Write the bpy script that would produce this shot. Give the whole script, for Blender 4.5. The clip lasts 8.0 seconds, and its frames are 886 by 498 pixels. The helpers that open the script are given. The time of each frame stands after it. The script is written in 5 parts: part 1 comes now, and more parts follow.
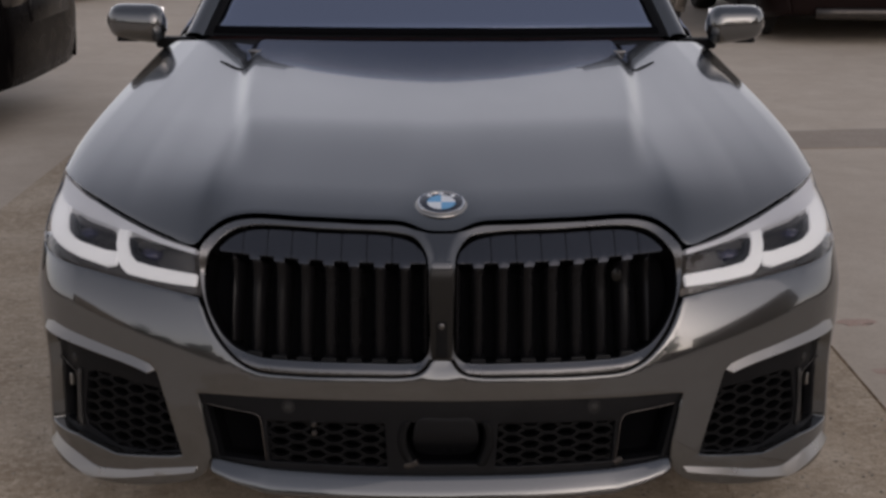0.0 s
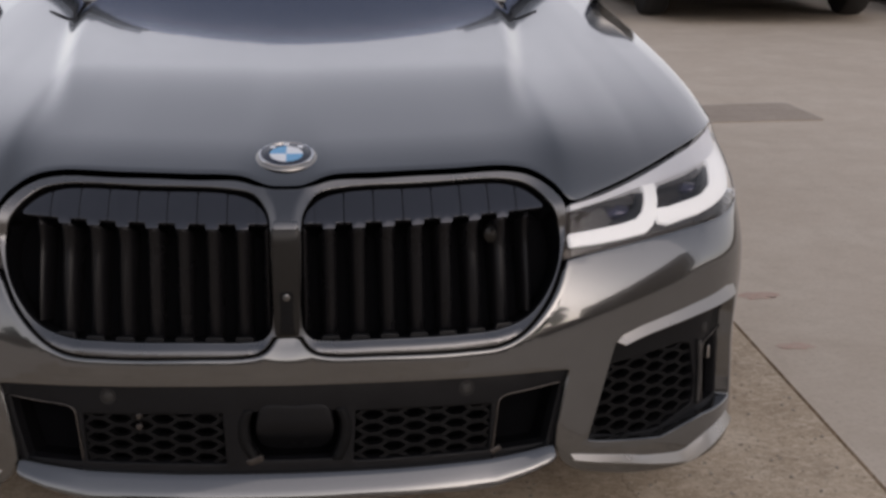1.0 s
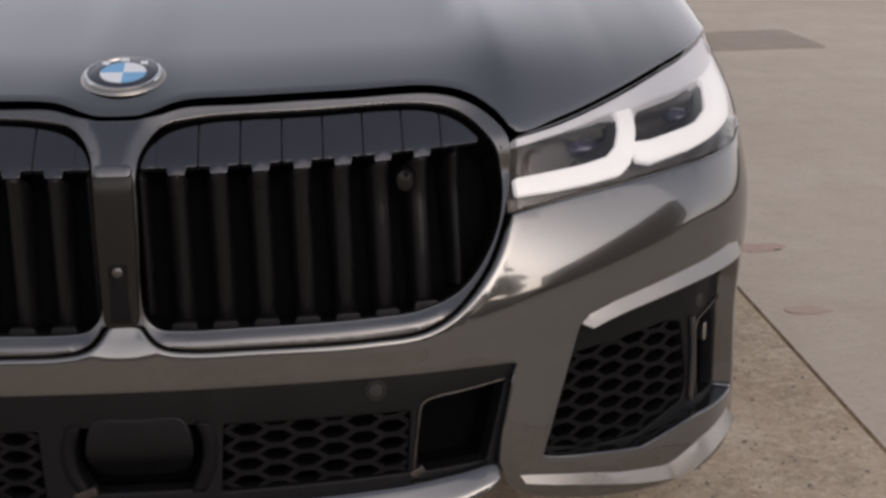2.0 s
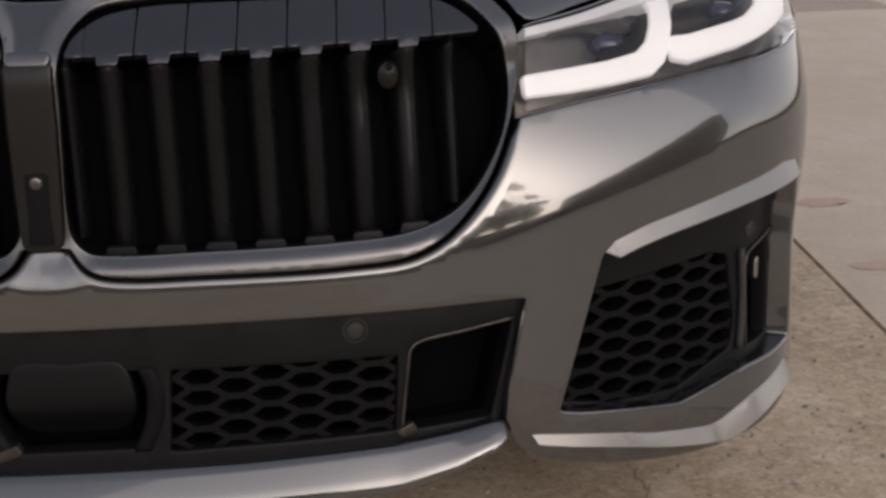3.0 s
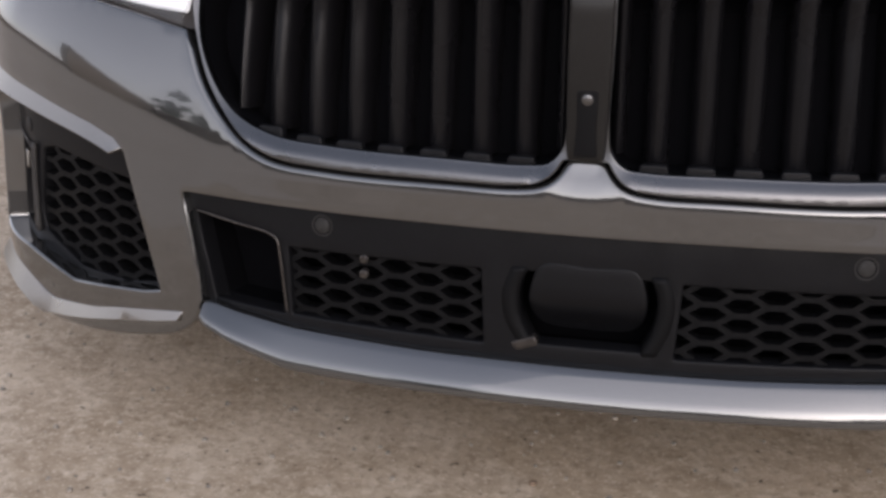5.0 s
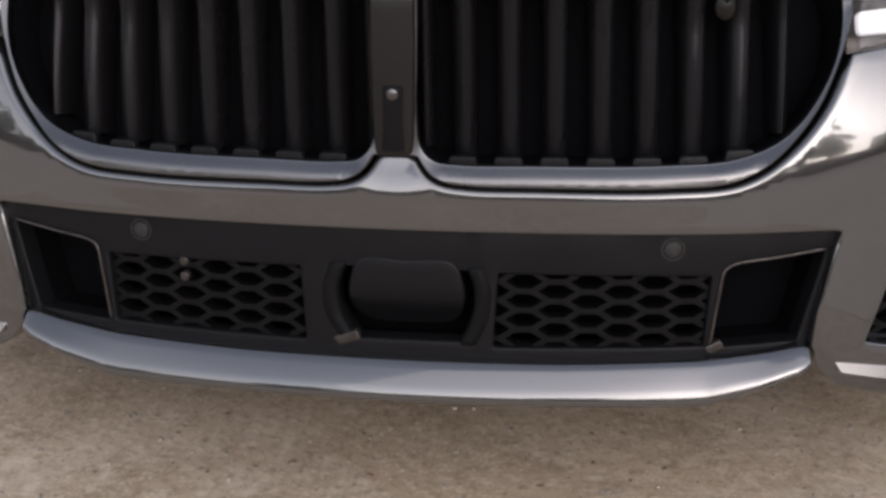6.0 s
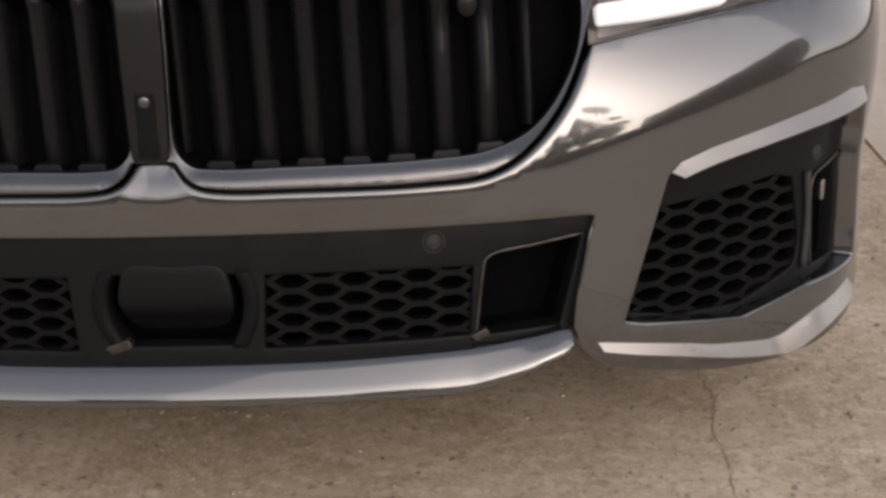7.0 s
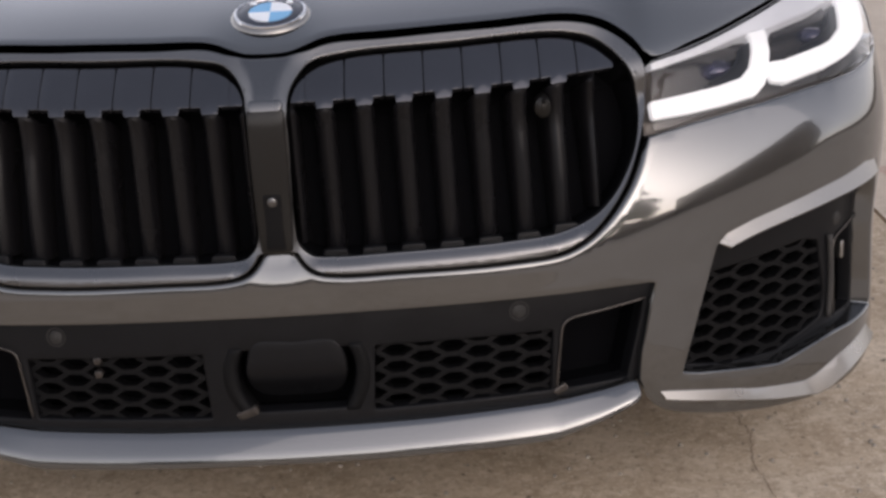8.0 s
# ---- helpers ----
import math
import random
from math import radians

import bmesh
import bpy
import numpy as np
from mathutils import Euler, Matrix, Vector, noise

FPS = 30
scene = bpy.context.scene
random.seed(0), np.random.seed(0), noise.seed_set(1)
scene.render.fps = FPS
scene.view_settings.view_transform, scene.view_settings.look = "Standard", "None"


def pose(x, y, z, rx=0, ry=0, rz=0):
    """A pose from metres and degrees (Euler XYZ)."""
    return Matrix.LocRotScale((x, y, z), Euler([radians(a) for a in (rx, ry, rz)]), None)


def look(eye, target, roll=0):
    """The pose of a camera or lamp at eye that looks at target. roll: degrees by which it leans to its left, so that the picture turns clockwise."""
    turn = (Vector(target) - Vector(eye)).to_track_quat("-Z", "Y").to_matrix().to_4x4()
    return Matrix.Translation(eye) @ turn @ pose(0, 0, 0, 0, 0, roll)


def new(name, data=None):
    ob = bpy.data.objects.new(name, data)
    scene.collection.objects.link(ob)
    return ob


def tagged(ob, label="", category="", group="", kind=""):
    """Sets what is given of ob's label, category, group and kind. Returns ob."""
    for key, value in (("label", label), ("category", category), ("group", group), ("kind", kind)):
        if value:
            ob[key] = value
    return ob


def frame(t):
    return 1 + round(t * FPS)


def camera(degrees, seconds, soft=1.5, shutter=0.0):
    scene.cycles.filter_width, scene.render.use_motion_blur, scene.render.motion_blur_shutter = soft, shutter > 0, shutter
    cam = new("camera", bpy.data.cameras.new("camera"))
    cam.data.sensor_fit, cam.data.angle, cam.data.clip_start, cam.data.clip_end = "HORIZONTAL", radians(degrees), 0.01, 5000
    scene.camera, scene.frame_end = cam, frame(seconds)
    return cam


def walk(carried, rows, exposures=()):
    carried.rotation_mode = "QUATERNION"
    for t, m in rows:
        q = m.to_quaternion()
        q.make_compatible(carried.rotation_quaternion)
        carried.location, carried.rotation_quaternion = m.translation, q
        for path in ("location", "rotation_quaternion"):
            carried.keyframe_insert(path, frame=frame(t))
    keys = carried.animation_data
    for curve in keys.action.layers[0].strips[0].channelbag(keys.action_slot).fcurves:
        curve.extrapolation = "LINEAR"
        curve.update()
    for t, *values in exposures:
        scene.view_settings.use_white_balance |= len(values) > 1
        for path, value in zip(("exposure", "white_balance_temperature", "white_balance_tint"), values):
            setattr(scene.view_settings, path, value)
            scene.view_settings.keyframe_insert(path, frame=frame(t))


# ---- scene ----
from mathutils.geometry import delaunay_2d_cdt
cam = camera(36.31, 8.0, soft=3.0)
PATH = [
    (0, (-0.0299, -2.7313, 1.4933), (-0.0072, -0.8041, 0.9593), 0.21),
    (0.5, (-0.0113, -2.62, 1.4182), (0.0503, -0.6925, 0.8878), 0.42),
    (1, (0.0781, -2.3561, 1.3136), (0.2463, -0.4373, 0.7751), 0.47),
    (1.5, (0.1932, -1.9682, 1.1869), (0.3775, -0.052, 0.6443), -0.32),
    (1.7, (0.2204, -1.8606, 1.1654), (0.4052, 0.0473, 0.5949), -0.20),
    (2.8, (0.3548, -1.4168, 0.9931), (0.5169, 0.4617, 0.3261), -0.32),
    (3, (0.3617, -1.4266, 0.9421), (0.4598, 0.4715, 0.3198), -1.14),
    (3.5, (0.3285, -1.4576, 0.9149), (0.1555, 0.4323, 0.2836), -0.59),
    (4, (0.2438, -1.4616, 0.9514), (-0.0643, 0.385, 0.2478), 0.29),
    (4.2, (0.2078, -1.4671, 0.9984), (-0.1285, 0.3522, 0.239), 0.43),
    (5.3, (0.1541, -1.5195, 1.0076), (-0.2414, 0.2837, 0.2381), -0.19),
    (5.5, (0.1763, -1.5104, 1.0195), (-0.197, 0.2914, 0.2359), -0.61),
    (6, (0.2676, -1.5073, 1.0044), (0.0111, 0.3213, 0.2361), -0.86),
    (6.5, (0.3595, -1.525, 0.9786), (0.208, 0.3234, 0.2301), -1.45),
    (7, (0.4096, -1.5375, 0.9809), (0.3328, 0.3204, 0.2447), -1.92),
    (7.5, (0.3829, -1.5966, 1.0155), (0.3625, 0.2733, 0.3063), -2.58),
    (8, (0.2373, -1.7651, 1.1404), (0.2292, 0.1089, 0.4419), -3.35),
]
walk(cam, [(t, look(eye, target, roll)) for t, eye, target, roll in PATH],
     exposures=[(0.0, -0.33, 6250, 18), (0.5, 0.06, 6300, 18), (1.0, 0.08, 6300, 18), (1.5, 0.20, 6350, 18), (3.0, 0.30, 6500, 18),
                (4.0, 0.78, 6050, 18), (5.5, 0.74, 6000, 18), (6.0, 0.79, 6050, 18), (7.0, 0.66, 6550, 18), (8.0, 0.64, 6250, 18)])


# ---------------------------------------------------------------- world and light
world = bpy.data.worlds.new("sky")
scene.world = world
world.use_nodes = True
_wn = world.node_tree.nodes
_sky = _wn.new("ShaderNodeTexSky")
_sky.sky_type = "NISHITA"
_sky.sun_disc = False
_sky.sun_elevation = radians(21)
_sky.sun_rotation = radians(152)
_sky.dust_density = 2.0
_sky.air_density = 1.4
_sky.ozone_density = 1.0
# thin high cloud takes most of the blue out of the sky
_veil = _wn.new("ShaderNodeHueSaturation")
_veil.inputs["Saturation"].default_value = 0.50
world.node_tree.links.new(_sky.outputs[0], _veil.inputs["Color"])
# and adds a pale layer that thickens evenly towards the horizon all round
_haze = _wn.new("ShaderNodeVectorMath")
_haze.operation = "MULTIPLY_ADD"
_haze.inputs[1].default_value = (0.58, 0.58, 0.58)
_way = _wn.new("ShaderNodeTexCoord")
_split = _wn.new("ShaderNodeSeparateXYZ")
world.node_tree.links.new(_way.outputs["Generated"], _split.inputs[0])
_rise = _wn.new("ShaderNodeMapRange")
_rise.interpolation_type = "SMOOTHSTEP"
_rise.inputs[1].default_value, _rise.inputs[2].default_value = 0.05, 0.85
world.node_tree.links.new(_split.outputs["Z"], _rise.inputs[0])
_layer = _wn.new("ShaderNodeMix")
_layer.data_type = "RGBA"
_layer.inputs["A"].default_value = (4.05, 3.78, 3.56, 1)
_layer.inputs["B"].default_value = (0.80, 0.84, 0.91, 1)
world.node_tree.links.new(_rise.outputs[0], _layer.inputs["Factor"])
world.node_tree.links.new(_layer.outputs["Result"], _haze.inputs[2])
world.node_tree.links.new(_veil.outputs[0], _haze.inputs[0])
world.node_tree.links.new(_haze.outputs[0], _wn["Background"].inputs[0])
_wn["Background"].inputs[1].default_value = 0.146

# hazy sun: wide and weak
_sun = bpy.data.lights.new("sun", "SUN")
_sun.energy, _sun.angle, _sun.color = 0.5, radians(80), (1.0, 0.90, 0.78)
sun = new("sun", _sun)
sun.matrix_world = look((6 * math.sin(radians(152)), 6 * math.cos(radians(152)), 6 * math.tan(radians(21))), (0, 0, 0))


# ---------------------------------------------------------------- materials
def material(name, colour, rough=0.5, metal=0.0, coat=0.0, grain=0.0, scale=40.0, bump=0.0, bump_scale=None,
             blotch=0.0, blotch_scale=2.0, emit=0.0, second=None, dust=0.0, spec=0.5, coat_ior=1.5):
    """A Principled material whose colour and roughness vary at two scales, with fine relief."""
    m = bpy.data.materials.new(name)
    m.use_nodes = True
    nt = m.node_tree
    n, link = nt.nodes, nt.links.new
    bsdf = n["Principled BSDF"]
    bsdf.inputs["Roughness"].default_value = rough
    bsdf.inputs["Metallic"].default_value = metal
    bsdf.inputs["Specular IOR Level"].default_value = spec
    if coat:
        bsdf.inputs["Coat Weight"].default_value = coat
        bsdf.inputs["Coat Roughness"].default_value = 0.02
        bsdf.inputs["Coat IOR"].default_value = coat_ior
    geo = n.new("ShaderNodeNewGeometry")
    out = None
    base = n.new("ShaderNodeRGB")
    base.outputs[0].default_value = (*colour, 1)
    out = base.outputs[0]
    if grain:
        t = n.new("ShaderNodeTexNoise")
        t.inputs["Scale"].default_value, t.inputs["Detail"].default_value = scale, 6
        link(geo.outputs["Position"], t.inputs["Vector"])
        r = n.new("ShaderNodeMapRange")
        r.inputs[1].default_value, r.inputs[2].default_value = 0.3, 0.7
        r.inputs[3].default_value, r.inputs[4].default_value = 1 - grain, 1 + grain
        link(t.outputs[0], r.inputs[0])
        mul = n.new("ShaderNodeVectorMath")
        mul.operation = "SCALE"
        link(out, mul.inputs[0]), link(r.outputs[0], mul.inputs["Scale"])
        out = mul.outputs[0]
    if blotch:
        t = n.new("ShaderNodeTexNoise")
        t.inputs["Scale"].default_value, t.inputs["Detail"].default_value = blotch_scale, 5
        t.inputs["Roughness"].default_value = 0.62
        link(geo.outputs["Position"], t.inputs["Vector"])
        r = n.new("ShaderNodeMapRange")
        r.inputs[1].default_value, r.inputs[2].default_value = 0.35, 0.68
        link(t.outputs[0], r.inputs[0])
        f = n.new("ShaderNodeMath")
        f.operation = "MULTIPLY"
        f.inputs[1].default_value = blotch
        link(r.outputs[0], f.inputs[0])
        mix = n.new("ShaderNodeMix")
        mix.data_type = "RGBA"
        link(f.outputs[0], mix.inputs["Factor"]), link(out, mix.inputs["A"])
        mix.inputs["B"].default_value = (*(second or tuple(c * 0.6 for c in colour)), 1)
        out = mix.outputs["Result"]
    link(out, bsdf.inputs["Base Color"])
    if dust:
        t = n.new("ShaderNodeTexNoise")
        t.inputs["Scale"].default_value, t.inputs["Detail"].default_value = 9.0, 7
        link(geo.outputs["Position"], t.inputs["Vector"])
        r = n.new("ShaderNodeMapRange")
        r.inputs[1].default_value, r.inputs[2].default_value = 0.35, 0.75
        r.inputs[3].default_value, r.inputs[4].default_value = rough, min(1, rough + dust)
        link(t.outputs[0], r.inputs[0]), link(r.outputs[0], bsdf.inputs["Roughness"])
        if coat:
            c = n.new("ShaderNodeMapRange")
            c.inputs[1].default_value, c.inputs[2].default_value = 0.35, 0.8
            c.inputs[3].default_value, c.inputs[4].default_value = 0.02, 0.02 + dust * 0.35
            link(t.outputs[0], c.inputs[0]), link(c.outputs[0], bsdf.inputs["Coat Roughness"])
    if bump:
        t = n.new("ShaderNodeTexNoise")
        t.inputs["Scale"].default_value, t.inputs["Detail"].default_value = bump_scale or scale, 8
        link(geo.outputs["Position"], t.inputs["Vector"])
        b = n.new("ShaderNodeBump")
        b.inputs["Strength"].default_value, b.inputs["Distance"].default_value = bump, 0.004
        link(t.outputs[0], b.inputs["Height"]), link(b.outputs[0], bsdf.inputs["Normal"])
    if emit:
        bsdf.inputs["Emission Color"].default_value = (1, 0.97, 0.93, 1)
        bsdf.inputs["Emission Strength"].default_value = emit
    return m


def pane_material(name, tint, gloss_rough=0.0, ior=1.5, shine=(1, 1, 1)):
    """Thin clear sheet: see-through with Fresnel gloss."""
    m = bpy.data.materials.new(name)
    m.use_nodes = True
    nt = m.node_tree
    n, link = nt.nodes, nt.links.new
    n.remove(n["Principled BSDF"])
    fr = n.new("ShaderNodeFresnel")
    fr.inputs["IOR"].default_value = ior
    tr, gl, mx = n.new("ShaderNodeBsdfTransparent"), n.new("ShaderNodeBsdfGlossy"), n.new("ShaderNodeMixShader")
    tr.inputs[0].default_value = (*tint, 1)
    gl.inputs["Roughness"].default_value = gloss_rough
    gl.inputs[0].default_value = (*shine, 1)
    link(fr.outputs[0], mx.inputs[0]), link(tr.outputs[0], mx.inputs[1]), link(gl.outputs[0], mx.inputs[2])
    link(mx.outputs[0], n["Material Output"].inputs["Surface"])
    return m


PANE = pane_material("clear_lamp_cover", (0.96, 0.96, 0.96))
PAINT = material("grey_metallic_paint", (0.108, 0.110, 0.111), rough=0.13, metal=0.88, coat=1.0, grain=0.05, scale=900, dust=0.03, coat_ior=1.85)
SATIN = material("satin_chrome", (0.165, 0.165, 0.168), rough=0.26, metal=1.0, grain=0.04, scale=300, dust=0.1)
BRIGHT = material("bright_satin_trim", (0.33, 0.315, 0.295), rough=0.26, metal=1.0, grain=0.04, scale=300, dust=0.12)
UPPER = material("dark_chrome_panel", (0.092, 0.093, 0.102), rough=0.12, metal=0.9, grain=0.03, scale=30, dust=0.06)
GLOSS = material("gloss_black_plastic", (0.0067, 0.0064, 0.0072), rough=0.26, grain=0.1, scale=200, dust=0.10, spec=0.19)
BARMAT = material("graphite_satin_strip", (0.024, 0.023, 0.022), rough=0.28, metal=0.7, grain=0.06, scale=200, dust=0.1)
PLASTIC = material("textured_black_plastic", (0.0050, 0.0050, 0.0055), rough=0.45, grain=0.15, scale=250, bump=0.15, bump_scale=900, dust=0.15, spec=0.12)
TRIM = material("charcoal_plastic_panel", (0.0077, 0.0078, 0.0088), rough=0.30, grain=0.12, scale=200, bump=0.08, bump_scale=900, dust=0.15, spec=0.16)
# near-black colour paints in the shade inside openings; also the printed glass band
VOID = material("inner_shade_and_print_black", (0.0044, 0.0044, 0.0052), rough=1.0, spec=0.02)
RUBBER = material("black_tyre_rubber", (0.018, 0.017, 0.017), rough=0.75, grain=0.2, scale=80, bump=0.3, bump_scale=160)
ALLOY = material("grey_alloy", (0.35, 0.35, 0.36), rough=0.25, metal=1.0, grain=0.05, scale=120)
LED = material("white_running_light", (0.74, 0.74, 0.72), rough=0.25, emit=0.27)
BROW = material("frosted_lamp_reflector", (0.66, 0.66, 0.68), rough=0.3, metal=0.0, grain=0.05, scale=160, emit=0.10)
LAMP_IN = material("smoked_lamp_interior", (0.065, 0.058, 0.053), rough=0.25, metal=0.6, grain=0.3, scale=60)
SCREEN = pane_material("tinted_glass", (0.55, 0.58, 0.64), ior=6.0, shine=(0.74, 0.80, 1.0))
LEATHER = material("dark_leather", (0.11, 0.048, 0.042), rough=0.5, grain=0.2, scale=120, bump=0.2, bump_scale=300)
WHITE_EN = material("white_enamel", (0.80, 0.83, 0.86), rough=0.15, coat=0.5)
BLUE_EN = material("pale_blue_enamel", (0.16, 0.42, 0.70), rough=0.15, coat=0.5)
BLACK_EN = material("black_enamel", (0.015, 0.018, 0.03), rough=0.12, coat=0.5)
SENSOR = material("matt_grey_sensor", (0.026, 0.025, 0.024), rough=0.6, grain=0.2, scale=200, spec=0.3)
DIVIDER = material("grey_plastic_divider", (0.040, 0.038, 0.036), rough=0.5, grain=0.15, scale=200, spec=0.3)
LENS = material("violet_coated_lens", (0.022, 0.020, 0.055), rough=0.08, metal=0.4, coat=0.6, grain=0.3, scale=50)
CHROME = material("polished_chrome", (0.75, 0.75, 0.76), rough=0.08, metal=1.0)
BLACKCAR = material("black_car_paint", (0.004, 0.0032, 0.0034), rough=0.25, grain=0.1, scale=300, dust=0.1, spec=0.06)
MAROONCAR = material("very_dark_brown_car_paint", (0.011, 0.006, 0.0056), rough=0.3, grain=0.1, scale=300, dust=0.1, spec=0.10)
TAUPECAR = material("taupe_car_paint", (0.16, 0.14, 0.12), rough=0.35, metal=0.5, coat=1.0, grain=0.08, scale=300, dust=0.1)
REDLAMP = material("red_lamp_plastic", (0.25, 0.01, 0.01), rough=0.15, coat=0.6)


def concrete(name, colour, stain, pale, stones=0.5):
    """Worn concrete: mottling, stains, exposed aggregate and pits."""
    m = bpy.data.materials.new(name)
    m.use_nodes = True
    nt = m.node_tree
    n, link = nt.nodes, nt.links.new
    bsdf = n["Principled BSDF"]
    bsdf.inputs["Roughness"].default_value = 0.85
    geo = n.new("ShaderNodeNewGeometry")

    def tex(scale, detail, lo, hi, rough=0.6):
        t = n.new("ShaderNodeTexNoise")
        t.inputs["Scale"].default_value, t.inputs["Detail"].default_value = scale, detail
        t.inputs["Roughness"].default_value = rough
        link(geo.outputs["Position"], t.inputs["Vector"])
        r = n.new("ShaderNodeMapRange")
        r.inputs[1].default_value, r.inputs[2].default_value = lo, hi
        link(t.outputs[0], r.inputs[0])
        return r.outputs[0]

    def mixed(a, b, f, amount=1.0):
        g = n.new("ShaderNodeMath")
        g.operation = "MULTIPLY"
        g.inputs[1].default_value = amount
        link(f, g.inputs[0])
        x = n.new("ShaderNodeMix")
        x.data_type = "RGBA"
        link(g.outputs[0], x.inputs["Factor"])
        if isinstance(a, tuple):
            x.inputs["A"].default_value = (*a, 1)
        else:
            link(a, x.inputs["A"])
        x.inputs["B"].default_value = (*b, 1)
        return x.outputs["Result"]

    c = mixed(colour, stain, tex(0.7, 5, 0.40, 0.66), 0.50)
    c = mixed(c, pale, tex(2.3, 5, 0.44, 0.66), 0.55)
    c = mixed(c, stain, tex(6.0, 7, 0.46, 0.66, 0.7), 0.50)
    c = mixed(c, pale, tex(11.0, 6, 0.52, 0.62, 0.75), 0.45 * stones)
    c = mixed(c, pale, tex(34.0, 6, 0.50, 0.64, 0.7), 0.60 * stones)
    c = mixed(c, stain, tex(55.0, 6, 0.50, 0.64, 0.7), 0.55)
    c = mixed(c, pale, tex(140.0, 3, 0.58, 0.66), 0.7 * stones)
    c = mixed(c, tuple(v * 0.3 for v in stain), tex(48.0, 2, 0.70, 0.74, 0.5), 0.8 * stones)
    c = mixed(c, tuple(v * 0.35 for v in stain), tex(110.0, 2, 0.68, 0.74), 0.8 * stones)
    link(c, bsdf.inputs["Base Color"])
    t = n.new("ShaderNodeTexNoise")
    t.inputs["Scale"].default_value, t.inputs["Detail"].default_value = 60.0, 8
    link(geo.outputs["Position"], t.inputs["Vector"])
    b = n.new("ShaderNodeBump")
    b.inputs["Strength"].default_value, b.inputs["Distance"].default_value = 0.35 * (0.4 + stones), 0.004
    link(t.outputs[0], b.inputs["Height"]), link(b.outputs[0], bsdf.inputs["Normal"])
    return m


ROUGH_SLAB = concrete("worn_concrete", (0.50, 0.392, 0.275), (0.27, 0.197, 0.124), (0.74, 0.625, 0.485), 1.0)
SMOOTH_SLAB = concrete("smooth_concrete", (0.58, 0.492, 0.395), (0.48, 0.40, 0.312), (0.66, 0.58, 0.478), 0.35)
PATCHING = concrete("repair_mortar", (0.39, 0.325, 0.26), (0.32, 0.26, 0.205), (0.46, 0.39, 0.32), 0.5)
STUCCO = material("grey_brown_render", (0.27, 0.23, 0.19), rough=0.9, grain=0.1, scale=14, blotch=0.4, blotch_scale=0.7, bump=0.2, bump_scale=40)
PEBBLE = material("pale_pebble", (0.29, 0.255, 0.21), rough=0.8, grain=0.4, scale=70)
BARK = material("grey_brown_bark", (0.10, 0.075, 0.055), rough=0.9, grain=0.3, scale=20, bump=0.5, bump_scale=30)
LEAVES = material("dark_green_leaves", (0.045, 0.065, 0.025), rough=0.6, grain=0.4, scale=3, blotch=0.6, blotch_scale=1.5, second=(0.03, 0.04, 0.018))
MARKING = material("faded_marking_paint", (0.54, 0.36, 0.29), rough=0.9, grain=0.2, scale=90, blotch=0.9, blotch_scale=60, second=(0.53, 0.43, 0.35))
CRACK = material("dirt_filled_crack", (0.25, 0.18, 0.125), rough=0.95, grain=0.3, scale=60)


# ---------------------------------------------------------------- building helpers
def mesh_object(name, verts, faces, mat, parent=None, smooth=True, label=""):
    me = bpy.data.meshes.new(name)
    me.from_pydata([tuple(v) for v in verts], [], faces)
    me.update()
    bm = bmesh.new()
    bm.from_mesh(me)
    bmesh.ops.recalc_face_normals(bm, faces=bm.faces)
    bm.to_mesh(me)
    bm.free()
    if smooth:
        me.polygons.foreach_set("use_smooth", [True] * len(me.polygons))
    me.materials.append(mat)
    ob = new(name, me)
    if parent is not None:
        ob.parent = parent
    if label:
        tagged(ob, label)
    return ob


def part(name, bm, mat, parent, label="", smooth=True):
    """One bmesh as one mesh object under a thing or a part."""
    me = bpy.data.meshes.new(name)
    bmesh.ops.recalc_face_normals(bm, faces=bm.faces)
    bm.to_mesh(me)
    bm.free()
    if smooth:
        me.polygons.foreach_set("use_smooth", [True] * len(me.polygons))
        me.set_sharp_from_angle(angle=radians(38))
    me.materials.append(mat)
    ob = new(name, me)
    ob.parent = parent
    if label:
        tagged(ob, label)
    return ob


def thing(name, label, category, at=(0, 0, 0), group="", kind="", turn=0.0):
    ob = new(name)
    ob.matrix_world = pose(*at, 0, 0, turn)
    return tagged(ob, label, category, group, kind)


def box_bm(size, at=(0, 0, 0), bevel=0.0, segments=2, turn=None):
    bm = bmesh.new()
    bmesh.ops.create_cube(bm, size=1.0)
    bmesh.ops.scale(bm, vec=size, verts=bm.verts)
    if bevel:
        bmesh.ops.bevel(bm, geom=list(bm.edges), offset=bevel, segments=segments, profile=0.5, affect="EDGES")
    if turn is not None:
        bmesh.ops.transform(bm, matrix=turn, verts=bm.verts)
    bmesh.ops.translate(bm, vec=at, verts=bm.verts)
    return bm


def lathe_bm(profile, segments=32, axis="Z"):
    """A closed turned body from (radius, height) pairs."""
    bm = bmesh.new()
    rings = []
    for r, h in profile:
        rings.append([bm.verts.new((r * math.cos(a), r * math.sin(a), h)) for a in (2 * math.pi * k / segments for k in range(segments))])
    for a, b in zip(rings, rings[1:]):
        for k in range(segments):
            bm.faces.new((a[k], a[(k + 1) % segments], b[(k + 1) % segments], b[k]))
    if profile[0][0] > 1e-4:
        bm.faces.new(rings[0][::-1])
    if profile[-1][0] > 1e-4:
        bm.faces.new(rings[-1])
    bmesh.ops.remove_doubles(bm, verts=bm.verts, dist=1e-5)
    if axis == "X":
        bmesh.ops.rotate(bm, matrix=Matrix.Rotation(radians(90), 3, "Y"), verts=bm.verts)
    if axis == "Y":
        bmesh.ops.rotate(bm, matrix=Matrix.Rotation(radians(90), 3, "X"), verts=bm.verts)
    return bm


